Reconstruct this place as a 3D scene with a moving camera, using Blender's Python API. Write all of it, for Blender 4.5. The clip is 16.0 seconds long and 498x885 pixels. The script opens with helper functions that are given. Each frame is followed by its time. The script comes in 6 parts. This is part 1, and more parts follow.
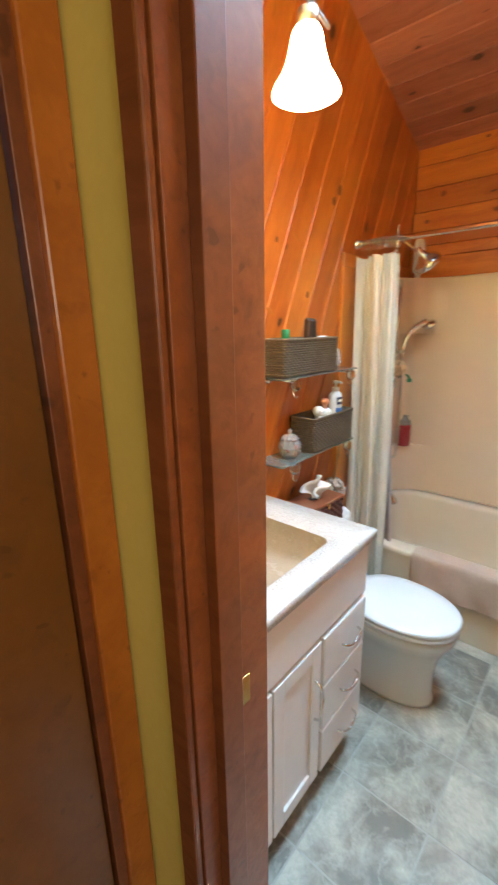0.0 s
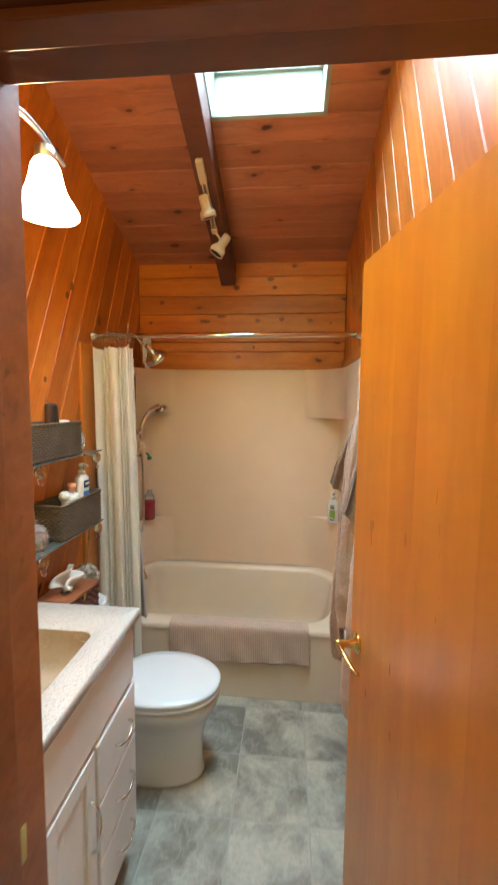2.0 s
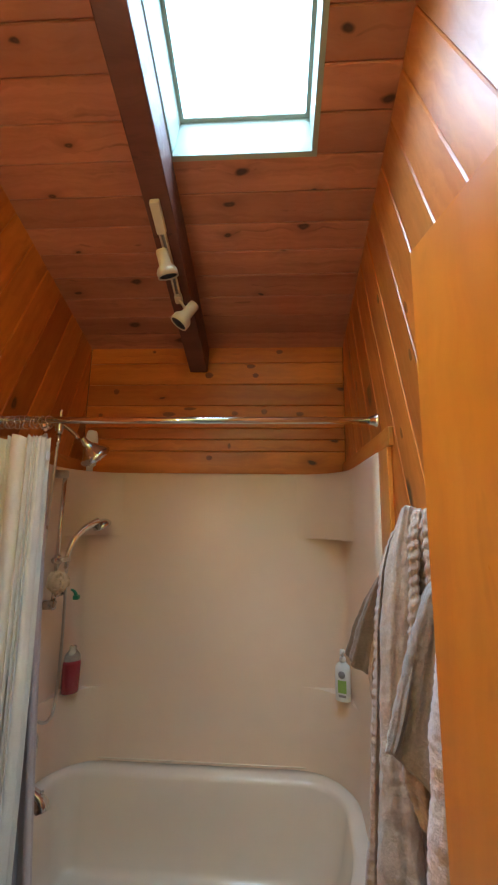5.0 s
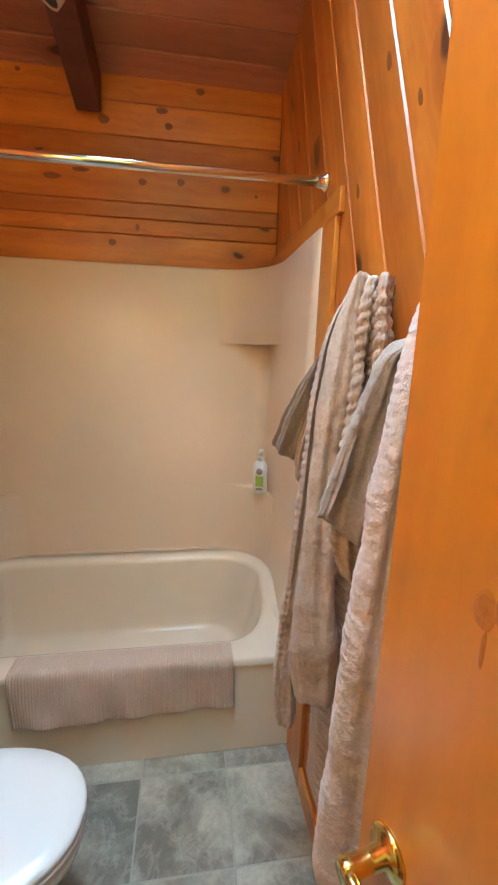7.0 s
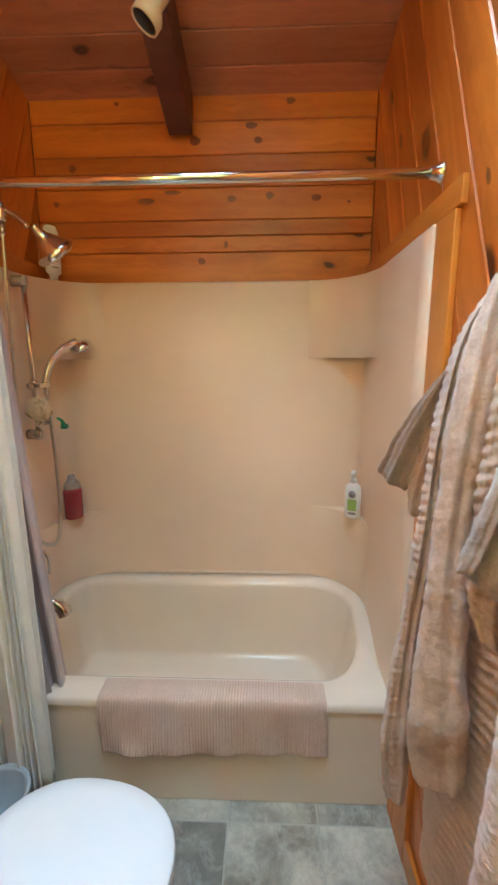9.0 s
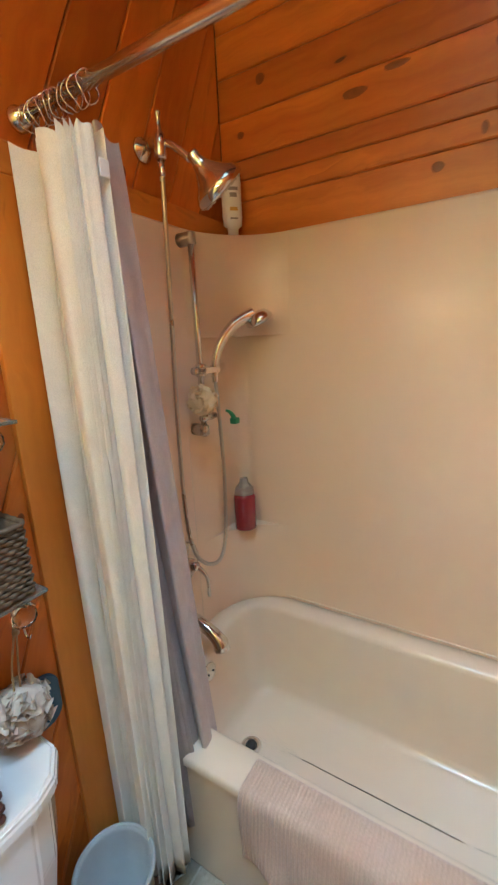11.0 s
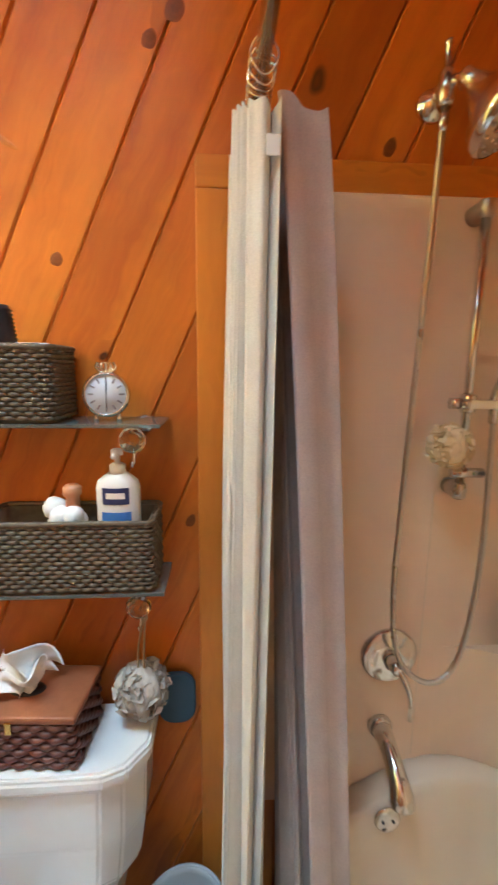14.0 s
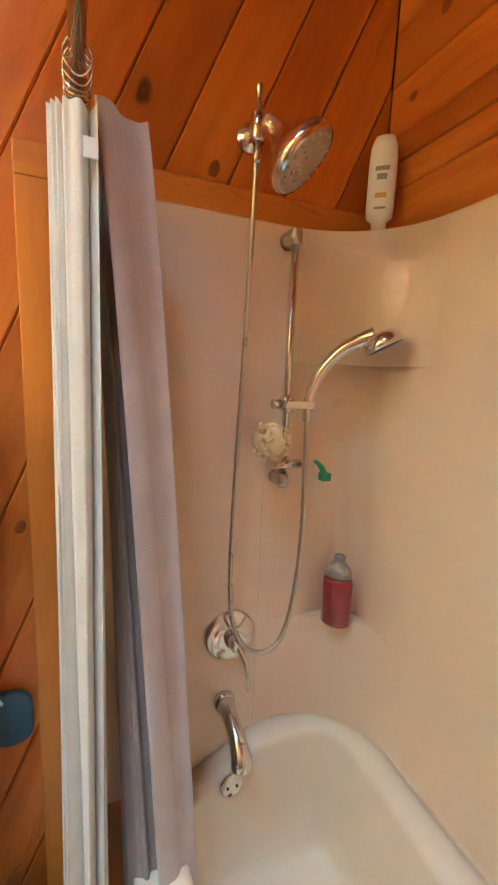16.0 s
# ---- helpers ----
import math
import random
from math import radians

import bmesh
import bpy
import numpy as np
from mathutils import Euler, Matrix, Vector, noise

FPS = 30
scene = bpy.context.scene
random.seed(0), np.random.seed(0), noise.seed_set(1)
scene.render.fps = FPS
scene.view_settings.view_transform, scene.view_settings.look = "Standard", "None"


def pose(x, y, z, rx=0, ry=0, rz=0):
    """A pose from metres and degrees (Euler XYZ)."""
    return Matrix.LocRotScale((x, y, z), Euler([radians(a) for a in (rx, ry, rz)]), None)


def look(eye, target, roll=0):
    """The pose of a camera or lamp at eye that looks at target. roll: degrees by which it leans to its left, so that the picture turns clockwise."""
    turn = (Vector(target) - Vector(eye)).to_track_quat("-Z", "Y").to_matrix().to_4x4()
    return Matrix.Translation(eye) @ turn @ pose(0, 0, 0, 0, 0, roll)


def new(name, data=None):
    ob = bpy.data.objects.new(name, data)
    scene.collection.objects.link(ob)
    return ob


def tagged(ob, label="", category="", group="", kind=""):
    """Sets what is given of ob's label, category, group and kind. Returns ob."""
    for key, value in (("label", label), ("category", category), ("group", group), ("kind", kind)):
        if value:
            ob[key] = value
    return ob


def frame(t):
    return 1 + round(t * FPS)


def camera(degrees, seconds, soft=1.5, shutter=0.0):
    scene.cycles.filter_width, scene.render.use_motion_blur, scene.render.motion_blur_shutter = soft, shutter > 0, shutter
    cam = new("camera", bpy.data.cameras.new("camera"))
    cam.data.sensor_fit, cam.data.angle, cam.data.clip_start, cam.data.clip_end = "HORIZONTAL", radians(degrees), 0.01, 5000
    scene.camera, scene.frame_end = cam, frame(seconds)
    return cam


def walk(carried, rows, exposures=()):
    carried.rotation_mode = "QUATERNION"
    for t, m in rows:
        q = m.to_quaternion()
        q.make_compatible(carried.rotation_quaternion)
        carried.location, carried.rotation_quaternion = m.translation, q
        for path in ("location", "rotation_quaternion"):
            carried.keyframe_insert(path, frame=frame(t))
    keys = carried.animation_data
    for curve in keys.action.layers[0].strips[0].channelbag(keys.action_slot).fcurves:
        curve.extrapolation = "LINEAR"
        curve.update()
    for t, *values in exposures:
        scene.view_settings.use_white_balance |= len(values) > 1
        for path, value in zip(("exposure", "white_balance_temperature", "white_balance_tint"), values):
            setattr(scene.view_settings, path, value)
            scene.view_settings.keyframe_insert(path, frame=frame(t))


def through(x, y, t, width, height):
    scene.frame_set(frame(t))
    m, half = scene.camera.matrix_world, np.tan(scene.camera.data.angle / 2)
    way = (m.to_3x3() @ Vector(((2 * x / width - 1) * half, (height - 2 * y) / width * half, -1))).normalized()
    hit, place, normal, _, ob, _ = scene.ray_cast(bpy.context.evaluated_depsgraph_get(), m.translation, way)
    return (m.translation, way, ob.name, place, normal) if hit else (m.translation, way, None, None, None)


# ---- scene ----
cam = camera(62.3, 16.0, soft=2.1, shutter=0.4)
PATH = [
    (0, (1.04, 0.477, 1.588), (-0.229, 1.93, 1.06), -1.0),
    (0.5, (0.983, 0.398, 1.58), (0.134, 2.123, 1.029), -0.3),
    (1, (0.979, 0.351, 1.599), (0.508, 2.216, 1.05), 1.0),
    (1.5, (1.005, 0.351, 1.601), (0.768, 2.287, 1.157), 0.9),
    (2, (1.022, 0.389, 1.63), (0.843, 2.372, 1.449), 0.6),
    (2.5, (1.07, 0.467, 1.63), (0.842, 2.454, 1.64), 0.3),
    (3, (1.077, 0.572, 1.651), (0.855, 2.551, 1.834), 1.2),
    (3.2, (1.053, 0.618, 1.657), (0.862, 2.593, 1.908), 1.8),
    (5.3, (1.018, 1.125, 1.629), (0.934, 3.088, 2.0), 0.3),
    (5.5, (1.001, 1.151, 1.624), (0.983, 3.137, 1.86), 0.4),
    (6, (0.994, 1.193, 1.586), (1.126, 3.187, 1.503), 1.3),
    (6.5, (0.992, 1.234, 1.551), (1.242, 3.193, 1.24), 1.5),
    (7, (1.004, 1.247, 1.515), (1.296, 3.178, 1.085), 1.7),
    (7.5, (1.013, 1.253, 1.514), (1.278, 3.176, 1.033), 1.2),
    (8, (1.04, 1.281, 1.511), (1.189, 3.211, 1.007), 0.2),
    (8.5, (1.02, 1.318, 1.494), (1.032, 3.261, 1.02), -0.5),
    (9, (0.957, 1.352, 1.528), (0.881, 3.315, 1.149), -0.3),
    (9.5, (0.901, 1.397, 1.534), (0.707, 3.356, 1.183), 0.3),
    (10, (0.87, 1.532, 1.515), (0.458, 3.454, 1.146), 0.1),
    (10.2, (0.881, 1.597, 1.529), (0.343, 3.481, 1.126), -0.8),
    (12.3, (0.843, 2.244, 1.469), (-0.85, 3.205, 1.01), -1.5),
    (12.5, (0.817, 2.267, 1.459), (-0.961, 3.066, 1.012), -1.2),
    (13, (0.795, 2.295, 1.483), (-1.148, 2.581, 1.103), -0.7),
    (13.5, (0.849, 2.359, 1.496), (-1.118, 2.244, 1.151), 0.9),
    (14, (0.912, 2.401, 1.511), (-1.053, 2.536, 1.167), 0.6),
    (14.5, (0.949, 2.39, 1.524), (-0.981, 2.758, 1.153), 1.2),
    (15, (0.967, 2.412, 1.528), (-0.955, 2.862, 1.204), 2.8),
    (15.5, (0.978, 2.45, 1.526), (-0.826, 3.264, 1.236), 3.0),
    (16, (0.967, 2.455, 1.517), (-0.854, 3.212, 1.186), 2.4),
]
# ---------------------------------------------------------------- light
EXPOSURES = [(0.0, 0.49, 6250, 12.0), (0.5, 0.49, 6900, 12.0), (1.0, 0.37, 8300, 13.0), (1.5, 0.15, 8000, 13.0), (2.0, 0.12, 7000, 12.5), (2.5, -0.06, 5850, 12.0), (3.2, -0.23, 5800, 12.0), (5.3, -0.53, 6300, 14.0), (5.5, -0.51, 6470, 14.9), (6.0, -0.21, 6900, 17.0), (6.5, -0.01, 6750, 16.0), (7.0, 0.09, 6600, 15.0), (8.0, 0.07, 6380, 13.8), (8.5, 0.16, 6370, 13.7), (10.2, 0.21, 6400, 14.0), (12.5, 0.43, 6200, 11.0), (13.5, 0.48, 6400, 12.5), (14.5, 0.48, 6900, 13.0), (15.0, 0.55, 6800, 12.8), (15.5, 0.63, 6700, 12.5), (16.0, 0.60, 6400, 12.0)]
walk(cam, [(t, look(eye, target, roll)) for t, eye, target, roll in PATH], EXPOSURES)

world = bpy.data.worlds.new("sky")
scene.world = world
world.use_nodes = True
sky = world.node_tree.nodes.new("ShaderNodeTexSky")
sky.sky_type, sky.sun_disc = "NISHITA", False
sky.sun_elevation, sky.sun_rotation = radians(50), radians(200)
world.node_tree.nodes["Background"].inputs["Strength"].default_value = 0.12
world.node_tree.links.new(sky.outputs[0], world.node_tree.nodes["Background"].inputs["Color"])
sun = new("sun", bpy.data.lights.new("sun", "SUN"))
sun.data.energy, sun.data.angle, sun.data.color = 1.0, radians(12), (1.0, 0.95, 0.88)
sun.matrix_basis = look((0, -3, 8), (0.4, 2.0, 0))

# plan of the room, in metres
ROOM_W, BACK, DOOR_Y, HALL_Y = 1.40, 3.21, 0.947, 0.80
CEIL_Z, SLOPE = 2.57, 0.337
TH = math.atan(SLOPE)
APRON, RIM = 2.54, 0.41
LAMP = Vector((0.443, 1.37, 2.070))


def ceil_z(y):
    return CEIL_Z + SLOPE * (BACK - y)


# the ceiling's own frame: x across the room, y up the slope, z down into the room
ROOF = Matrix(((1, 0, 0, 0), (0, -math.cos(TH), -math.sin(TH), BACK),
               (0, math.sin(TH), -math.cos(TH), CEIL_Z), (0, 0, 0, 1)))
SKY_X0, SKY_X1, SKY_V0, SKY_V1, SKY_H = 0.672, 1.155, 0.976, 2.10, 0.25

# daylight in the skylight's opening
sky_lamp = new("skylight_daylight", bpy.data.lights.new("skylight_daylight", "AREA"))
sky_lamp.data.shape, sky_lamp.data.size, sky_lamp.data.size_y = "RECTANGLE", SKY_X1 - SKY_X0 - 0.002, SKY_V1 - SKY_V0 - 0.002
sky_lamp.data.energy, sky_lamp.data.color = 42.0, (0.45, 0.75, 1.0)
sky_lamp.data.spread = radians(130)
sky_lamp.matrix_basis = ROOF @ pose((SKY_X0 + SKY_X1) / 2, (SKY_V0 + SKY_V1) / 2, -SKY_H - 0.012, 180)

# added fill lamp for the hall, at an invented open end out of view
hall_lamp = new("hall_fill", bpy.data.lights.new("hall_fill", "AREA"))
hall_lamp.data.shape, hall_lamp.data.size, hall_lamp.data.size_y = "RECTANGLE", 1.0, 0.5
hall_lamp.data.energy, hall_lamp.data.color = 10.5, (1.0, 0.86, 0.66)
hall_lamp.matrix_basis = look((2.28, -0.1, 1.88), (0.5, 0.1, 2.25))


# ---------------------------------------------------------------- materials
class Nodes:
    def __init__(self, name):
        self.mat = bpy.data.materials.new(name)
        self.mat.use_nodes = True
        self.tree = self.mat.node_tree
        self.bsdf = self.tree.nodes["Principled BSDF"]

    def add(self, kind, **values):
        n = self.tree.nodes.new(kind)
        for key, value in values.items():
            n.inputs[key].default_value = value
        return n

    def link(self, a, b):
        self.tree.links.new(a, b)

    def math(self, op, a, b=0.0, clamp=False):
        n = self.tree.nodes.new("ShaderNodeMath")
        n.operation, n.use_clamp = op, clamp
        for i, v in enumerate((a, b)):
            if isinstance(v, (int, float)):
                n.inputs[i].default_value = v
            else:
                self.link(v, n.inputs[i])
        return n.outputs[0]

    def mix(self, fac, a, b):
        n = self.tree.nodes.new("ShaderNodeMix")
        n.data_type = "RGBA"
        for sock, v in ((n.inputs[0], fac), (n.inputs[6], a), (n.inputs[7], b)):
            if isinstance(v, (int, float)):
                sock.default_value = v
            elif isinstance(v, tuple):
                sock.default_value = (*v, 1)
            else:
                self.link(v, sock)
        return n.outputs[2]

    def ramp(self, fac, *stops):
        n = self.tree.nodes.new("ShaderNodeMapRange")
        self.link(fac, n.inputs[0])
        for i, v in enumerate(stops):
            n.inputs[i + 1].default_value = v
        return n.outputs[0]

    def coords(self, scale=(1, 1, 1), offset=None):
        tc = self.tree.nodes.new("ShaderNodeTexCoord")
        out = tc.outputs["Object"]
        if offset is not None:
            comb = self.tree.nodes.new("ShaderNodeCombineXYZ")
            self.link(self.math("MULTIPLY", offset, 53.0), comb.inputs[0])
            self.link(self.math("MULTIPLY", offset, 17.0), comb.inputs[1])
            self.link(self.math("MULTIPLY", offset, 29.0), comb.inputs[2])
            va = self.tree.nodes.new("ShaderNodeVectorMath")
            self.link(out, va.inputs[0])
            self.link(comb.outputs[0], va.inputs[1])
            out = va.outputs[0]
        return self.scaled(out, scale)

    def scaled(self, vec, scale):
        m = self.tree.nodes.new("ShaderNodeMapping")
        self.link(vec, m.inputs["Vector"])
        m.inputs["Scale"].default_value = scale
        return m.outputs[0]

    def noise(self, vec, scale, detail=4.0, rough=0.55, distort=0.0):
        n = self.add("ShaderNodeTexNoise", Scale=scale, Detail=detail, Roughness=rough, Distortion=distort)
        self.link(vec, n.inputs["Vector"])
        return n.outputs["Fac"]

    def bump(self, height, strength=0.2, distance=0.002):
        b = self.add("ShaderNodeBump", Strength=strength, Distance=distance)
        self.link(height, b.inputs["Height"])
        self.link(b.outputs[0], self.bsdf.inputs["Normal"])

    def done(self, color=None, rough=None, **values):
        for key, v in (("Base Color", color), ("Roughness", rough)):
            if v is None:
                continue
            if isinstance(v, (int, float)):
                self.bsdf.inputs[key].default_value = v
            elif isinstance(v, tuple):
                self.bsdf.inputs[key].default_value = (*v, 1)
            else:
                self.link(v, self.bsdf.inputs[key])
        for key, v in values.items():
            self.bsdf.inputs[key.replace("_", " ")].default_value = v
        return self.mat


def wood(name, light, dark, knot, by="object", rough=0.34, knots=0.38, coat=0.25, cell=(3.0, 6.0), size=0.13, figure=1.0, vary=0.8):
    """Varnished knotty boards, grain along local x."""
    k = Nodes(name)
    if by == "island":
        rnd = k.tree.nodes.new("ShaderNodeNewGeometry").outputs["Random Per Island"]
    else:
        rnd = k.tree.nodes.new("ShaderNodeObjectInfo").outputs["Random"]
    base = k.coords(offset=rnd)
    # knots
    vor = k.add("ShaderNodeTexVoronoi", Scale=1.0, Randomness=1.0)
    vor.voronoi_dimensions = "2D"
    warp = k.add("ShaderNodeTexNoise", Scale=9.0, Detail=2.0)
    k.link(base, warp.inputs["Vector"])
    vm = k.tree.nodes.new("ShaderNodeVectorMath")
    vm.operation = "SCALE"
    k.link(warp.outputs["Color"], vm.inputs[0])
    vm.inputs["Scale"].default_value = 0.05
    add = k.tree.nodes.new("ShaderNodeVectorMath")
    k.link(base, add.inputs[0])
    k.link(vm.outputs[0], add.inputs[1])
    k.link(k.scaled(add.outputs[0], (cell[0], cell[1], 1)), vor.inputs["Vector"])
    sep = k.tree.nodes.new("ShaderNodeSeparateColor")
    k.link(vor.outputs["Color"], sep.inputs[0])
    gate = k.math("GREATER_THAN", sep.outputs[0], 1 - knots)
    width = k.math("MULTIPLY", sep.outputs[1], size)
    rel = k.math("DIVIDE", vor.outputs["Distance"], k.math("ADD", width, size * 0.35))
    core = k.math("MULTIPLY", k.ramp(rel, 0.5, 1.0, 1.0, 0.0), gate)
    halo = k.math("MULTIPLY", k.ramp(rel, 0.8, 3.2, 1.0, 0.0), gate)
    # grain, bent round the knots
    bent = k.tree.nodes.new("ShaderNodeVectorMath")
    k.link(add.outputs[0], bent.inputs[0])
    comb = k.tree.nodes.new("ShaderNodeCombineXYZ")
    k.link(k.math("MULTIPLY", halo, 0.018), comb.inputs[1])
    k.link(comb.outputs[0], bent.inputs[1])
    fine = k.noise(k.scaled(bent.outputs[0], (1.6, 46, 46)), 1.0, 5.0, 0.6, 0.4)
    broad = k.noise(k.scaled(bent.outputs[0], (0.7, 9, 9)), 1.0, 3.0, 0.5, 0.4)
    blot = k.noise(k.scaled(base, (2.2, 5, 5)), 1.0, 2.0)
    g = k.math("ADD", k.math("MULTIPLY", k.ramp(fine, 0.36, 0.64, 0.0, 1.0), 0.45 * figure), k.math("MULTIPLY", k.ramp(broad, 0.36, 0.66, 0.0, 1.0), 0.55))
    col = k.mix(g, light, dark)
    vein = k.noise(k.scaled(bent.outputs[0], (0.45, 20, 20)), 1.0, 4.0, 0.6, 0.25)
    col = k.mix(k.math("MULTIPLY", k.ramp(vein, 0.56, 0.72, 0.0, 1.0), 0.45 * figure), col, tuple(c * 0.5 for c in dark))
    col = k.mix(k.math("MULTIPLY", k.ramp(blot, 0.45, 0.75, 0.0, 1.0), 0.35), col, tuple(c * 0.72 for c in dark))
    col = k.mix(k.math("MULTIPLY", k.math("SUBTRACT", rnd, 0.35), vary, True), col, tuple(c * 0.55 for c in dark))
    col = k.mix(k.math("MULTIPLY", halo, 0.5), col, tuple(c * 0.62 for c in dark))
    col = k.mix(k.math("MULTIPLY", core, 0.96), col, knot)
    heart = k.math("MULTIPLY", k.ramp(rel, 0.15, 0.6, 1.0, 0.0), gate)
    col = k.mix(k.math("MULTIPLY", heart, k.math("MULTIPLY", sep.outputs[2], 0.8)), col, tuple(c * 0.45 for c in dark))
    streak = k.noise(k.scaled(bent.outputs[0], (0.8, 34, 34)), 1.0, 2.0, 0.4, 0.1)
    col = k.mix(k.math("MULTIPLY", k.ramp(streak, 0.69, 0.74, 0.0, 1.0), 0.5 * figure), col, tuple(c * 0.35 for c in dark))
    k.bump(k.math("SUBTRACT", fine, k.math("MULTIPLY", core, 0.5)), 0.12 * figure, 0.0015)
    return k.done(col, k.ramp(fine, 0.2, 0.8, rough - 0.05, rough + 0.1), Coat_Weight=coat, Coat_Roughness=0.2)


def speckled(name, a, b, scale, rough=0.4, bump=0.0, detail=4.0, metal=0.0, **kw):
    k = Nodes(name)
    v = k.coords()
    n1, n2 = k.noise(v, scale, detail), k.noise(v, scale * 0.13, 3.0)
    col = k.mix(k.ramp(k.math("ADD", k.math("MULTIPLY", n1, 0.6), k.math("MULTIPLY", n2, 0.4)), 0.25, 0.75, 0.0, 1.0), a, b)
    if bump:
        k.bump(n1, bump, 0.002)
    return k.done(col, k.ramp(n2, 0.3, 0.7, rough * 0.85, min(1.0, rough * 1.15)), Metallic=metal, **kw)


PINE = dict(light=(0.74, 0.230, 0.029), dark=(0.43, 0.086, 0.008), knot=(0.045, 0.012, 0.005))
m_pine = wood("pine_board", **PINE, knots=0.14, figure=0.55, rough=0.36, coat=0.16)
m_pine_ceiling = wood("pine_ceiling", by="island", light=(0.58, 0.215, 0.115), dark=(0.40, 0.130, 0.066), knot=(0.04, 0.013, 0.007), knots=0.6, size=0.09, rough=0.45, coat=0.05)
m_orange_trim = wood("orange_trim", light=(0.60, 0.185, 0.022), dark=(0.46, 0.125, 0.012), knot=(0.10, 0.03, 0.008), knots=0.1)
m_trim = wood("pine_trim", light=(0.70, 0.25, 0.035), dark=(0.50, 0.14, 0.016), knot=(0.06, 0.02, 0.01), knots=0.0, figure=0.5, vary=0.15)
m_door = wood("door_veneer", light=(0.76, 0.265, 0.022), dark=(0.60, 0.165, 0.011), knot=(0.20, 0.045, 0.008), knots=0.0, rough=0.3, coat=0.4, figure=0.25, vary=0.3)
m_hall_door = wood("hall_door_veneer", light=(0.27, 0.105, 0.016), dark=(0.21, 0.078, 0.012), knot=(0.1, 0.03, 0.01), knots=0.1)
m_basin = speckled("tan_basin", (0.46, 0.36, 0.255), (0.36, 0.275, 0.19), 160, 0.25)
m_casing = wood("dark_casing", light=(0.33, 0.100, 0.026), dark=(0.20, 0.056, 0.015), knot=(0.04, 0.012, 0.006), knots=0.1, rough=0.4)
m_beam = wood("beam_stain", light=(0.15, 0.048, 0.028), dark=(0.105, 0.032, 0.02), knot=(0.04, 0.014, 0.01), knots=0.2, rough=0.5, coat=0.0)


def knot_material(name, heart, ring_tone, edge):
    """A knot: rings round a heart."""
    k = Nodes(name)
    v = k.coords()
    n = k.noise(v, 2.2, 3.0)
    length = k.tree.nodes.new("ShaderNodeVectorMath")
    length.operation = "LENGTH"
    k.link(v, length.inputs[0])
    r = k.math("ADD", length.outputs["Value"], k.math("MULTIPLY", n, 0.45))
    ring = k.math("SINE", k.math("MULTIPLY", r, 17.0))
    col = k.mix(k.ramp(ring, -1.0, 1.0, 0.0, 0.55), heart, ring_tone)
    col = k.mix(k.ramp(r, 0.85, 1.2, 0.0, 1.0), col, edge)
    return k.done(col, 0.4, Coat_Weight=0.16, Coat_Roughness=0.2)


m_knot = knot_material("pine_knot", (0.085, 0.022, 0.007), (0.025, 0.008, 0.004), (0.24, 0.06, 0.010))
m_knot_door = knot_material("veneer_knot", (0.26, 0.060, 0.008), (0.10, 0.024, 0.005), (0.52, 0.155, 0.014))
m_gap = speckled("board_gap", (0.12, 0.04, 0.012), (0.07, 0.022, 0.008), 20, 0.7)
m_yellow = speckled("yellow_paint", (0.82, 0.70, 0.19), (0.76, 0.65, 0.165), 60, 0.6, 0.1)
m_plaster = speckled("hall_paint", (0.6, 0.52, 0.3), (0.55, 0.47, 0.26), 60, 0.7, 0.1)
m_hall_floor = wood("hall_floor", light=(0.28, 0.14, 0.06), dark=(0.2, 0.09, 0.035), knot=(0.05, 0.02, 0.01), knots=0.1)
m_white = speckled("white_lacquer", (0.78, 0.72, 0.66), (0.74, 0.68, 0.62), 30, 0.35)
m_ceramic = speckled("vitreous_china", (0.80, 0.80, 0.78), (0.77, 0.77, 0.75), 6, 0.12, Coat_Weight=0.5)
m_seat = speckled("toilet_seat_plastic", (0.82, 0.84, 0.84), (0.79, 0.81, 0.81), 6, 0.2)
m_tub = speckled("almond_acrylic", (0.79, 0.66, 0.52), (0.775, 0.64, 0.50), 5, 0.22, Coat_Weight=0.3)
m_shaft = speckled("skylight_paint", (0.32, 0.34, 0.28), (0.29, 0.31, 0.25), 12, 0.5)
m_chrome = speckled("chrome", (0.78, 0.76, 0.74), (0.70, 0.68, 0.66), 14, 0.12, metal=1.0)
m_brushed = speckled("brushed_nickel", (0.62, 0.58, 0.54), (0.55, 0.51, 0.47), 60, 0.3, metal=1.0)
m_brass = speckled("polished_brass", (0.83, 0.62, 0.24), (0.75, 0.53, 0.18), 20, 0.18, metal=1.0)
m_cream = speckled("cream_enamel", (0.66, 0.56, 0.42), (0.60, 0.50, 0.37), 30, 0.4)
m_black = speckled("black_plastic", (0.02, 0.02, 0.022), (0.03, 0.03, 0.032), 30, 0.35)
m_bristle = speckled("brown_bristle", (0.07, 0.04, 0.025), (0.035, 0.02, 0.014), 120, 0.6, 0.3)
m_rubber = speckled("grey_rubber", (0.16, 0.16, 0.165), (0.12, 0.12, 0.125), 30, 0.6)
m_wicker = speckled("dark_wicker", (0.16, 0.12, 0.08), (0.08, 0.058, 0.038), 90, 0.55, 0.3)
m_wicker_red = speckled("red_brown_wicker", (0.14, 0.045, 0.028), (0.07, 0.02, 0.014), 80, 0.5, 0.3)
m_leather = speckled("brown_leather", (0.30, 0.10, 0.045), (0.22, 0.07, 0.03), 60, 0.42, 0.25)
m_tissue = speckled("tissue_paper", (0.86, 0.85, 0.84), (0.80, 0.79, 0.78), 40, 0.9, 0.2)
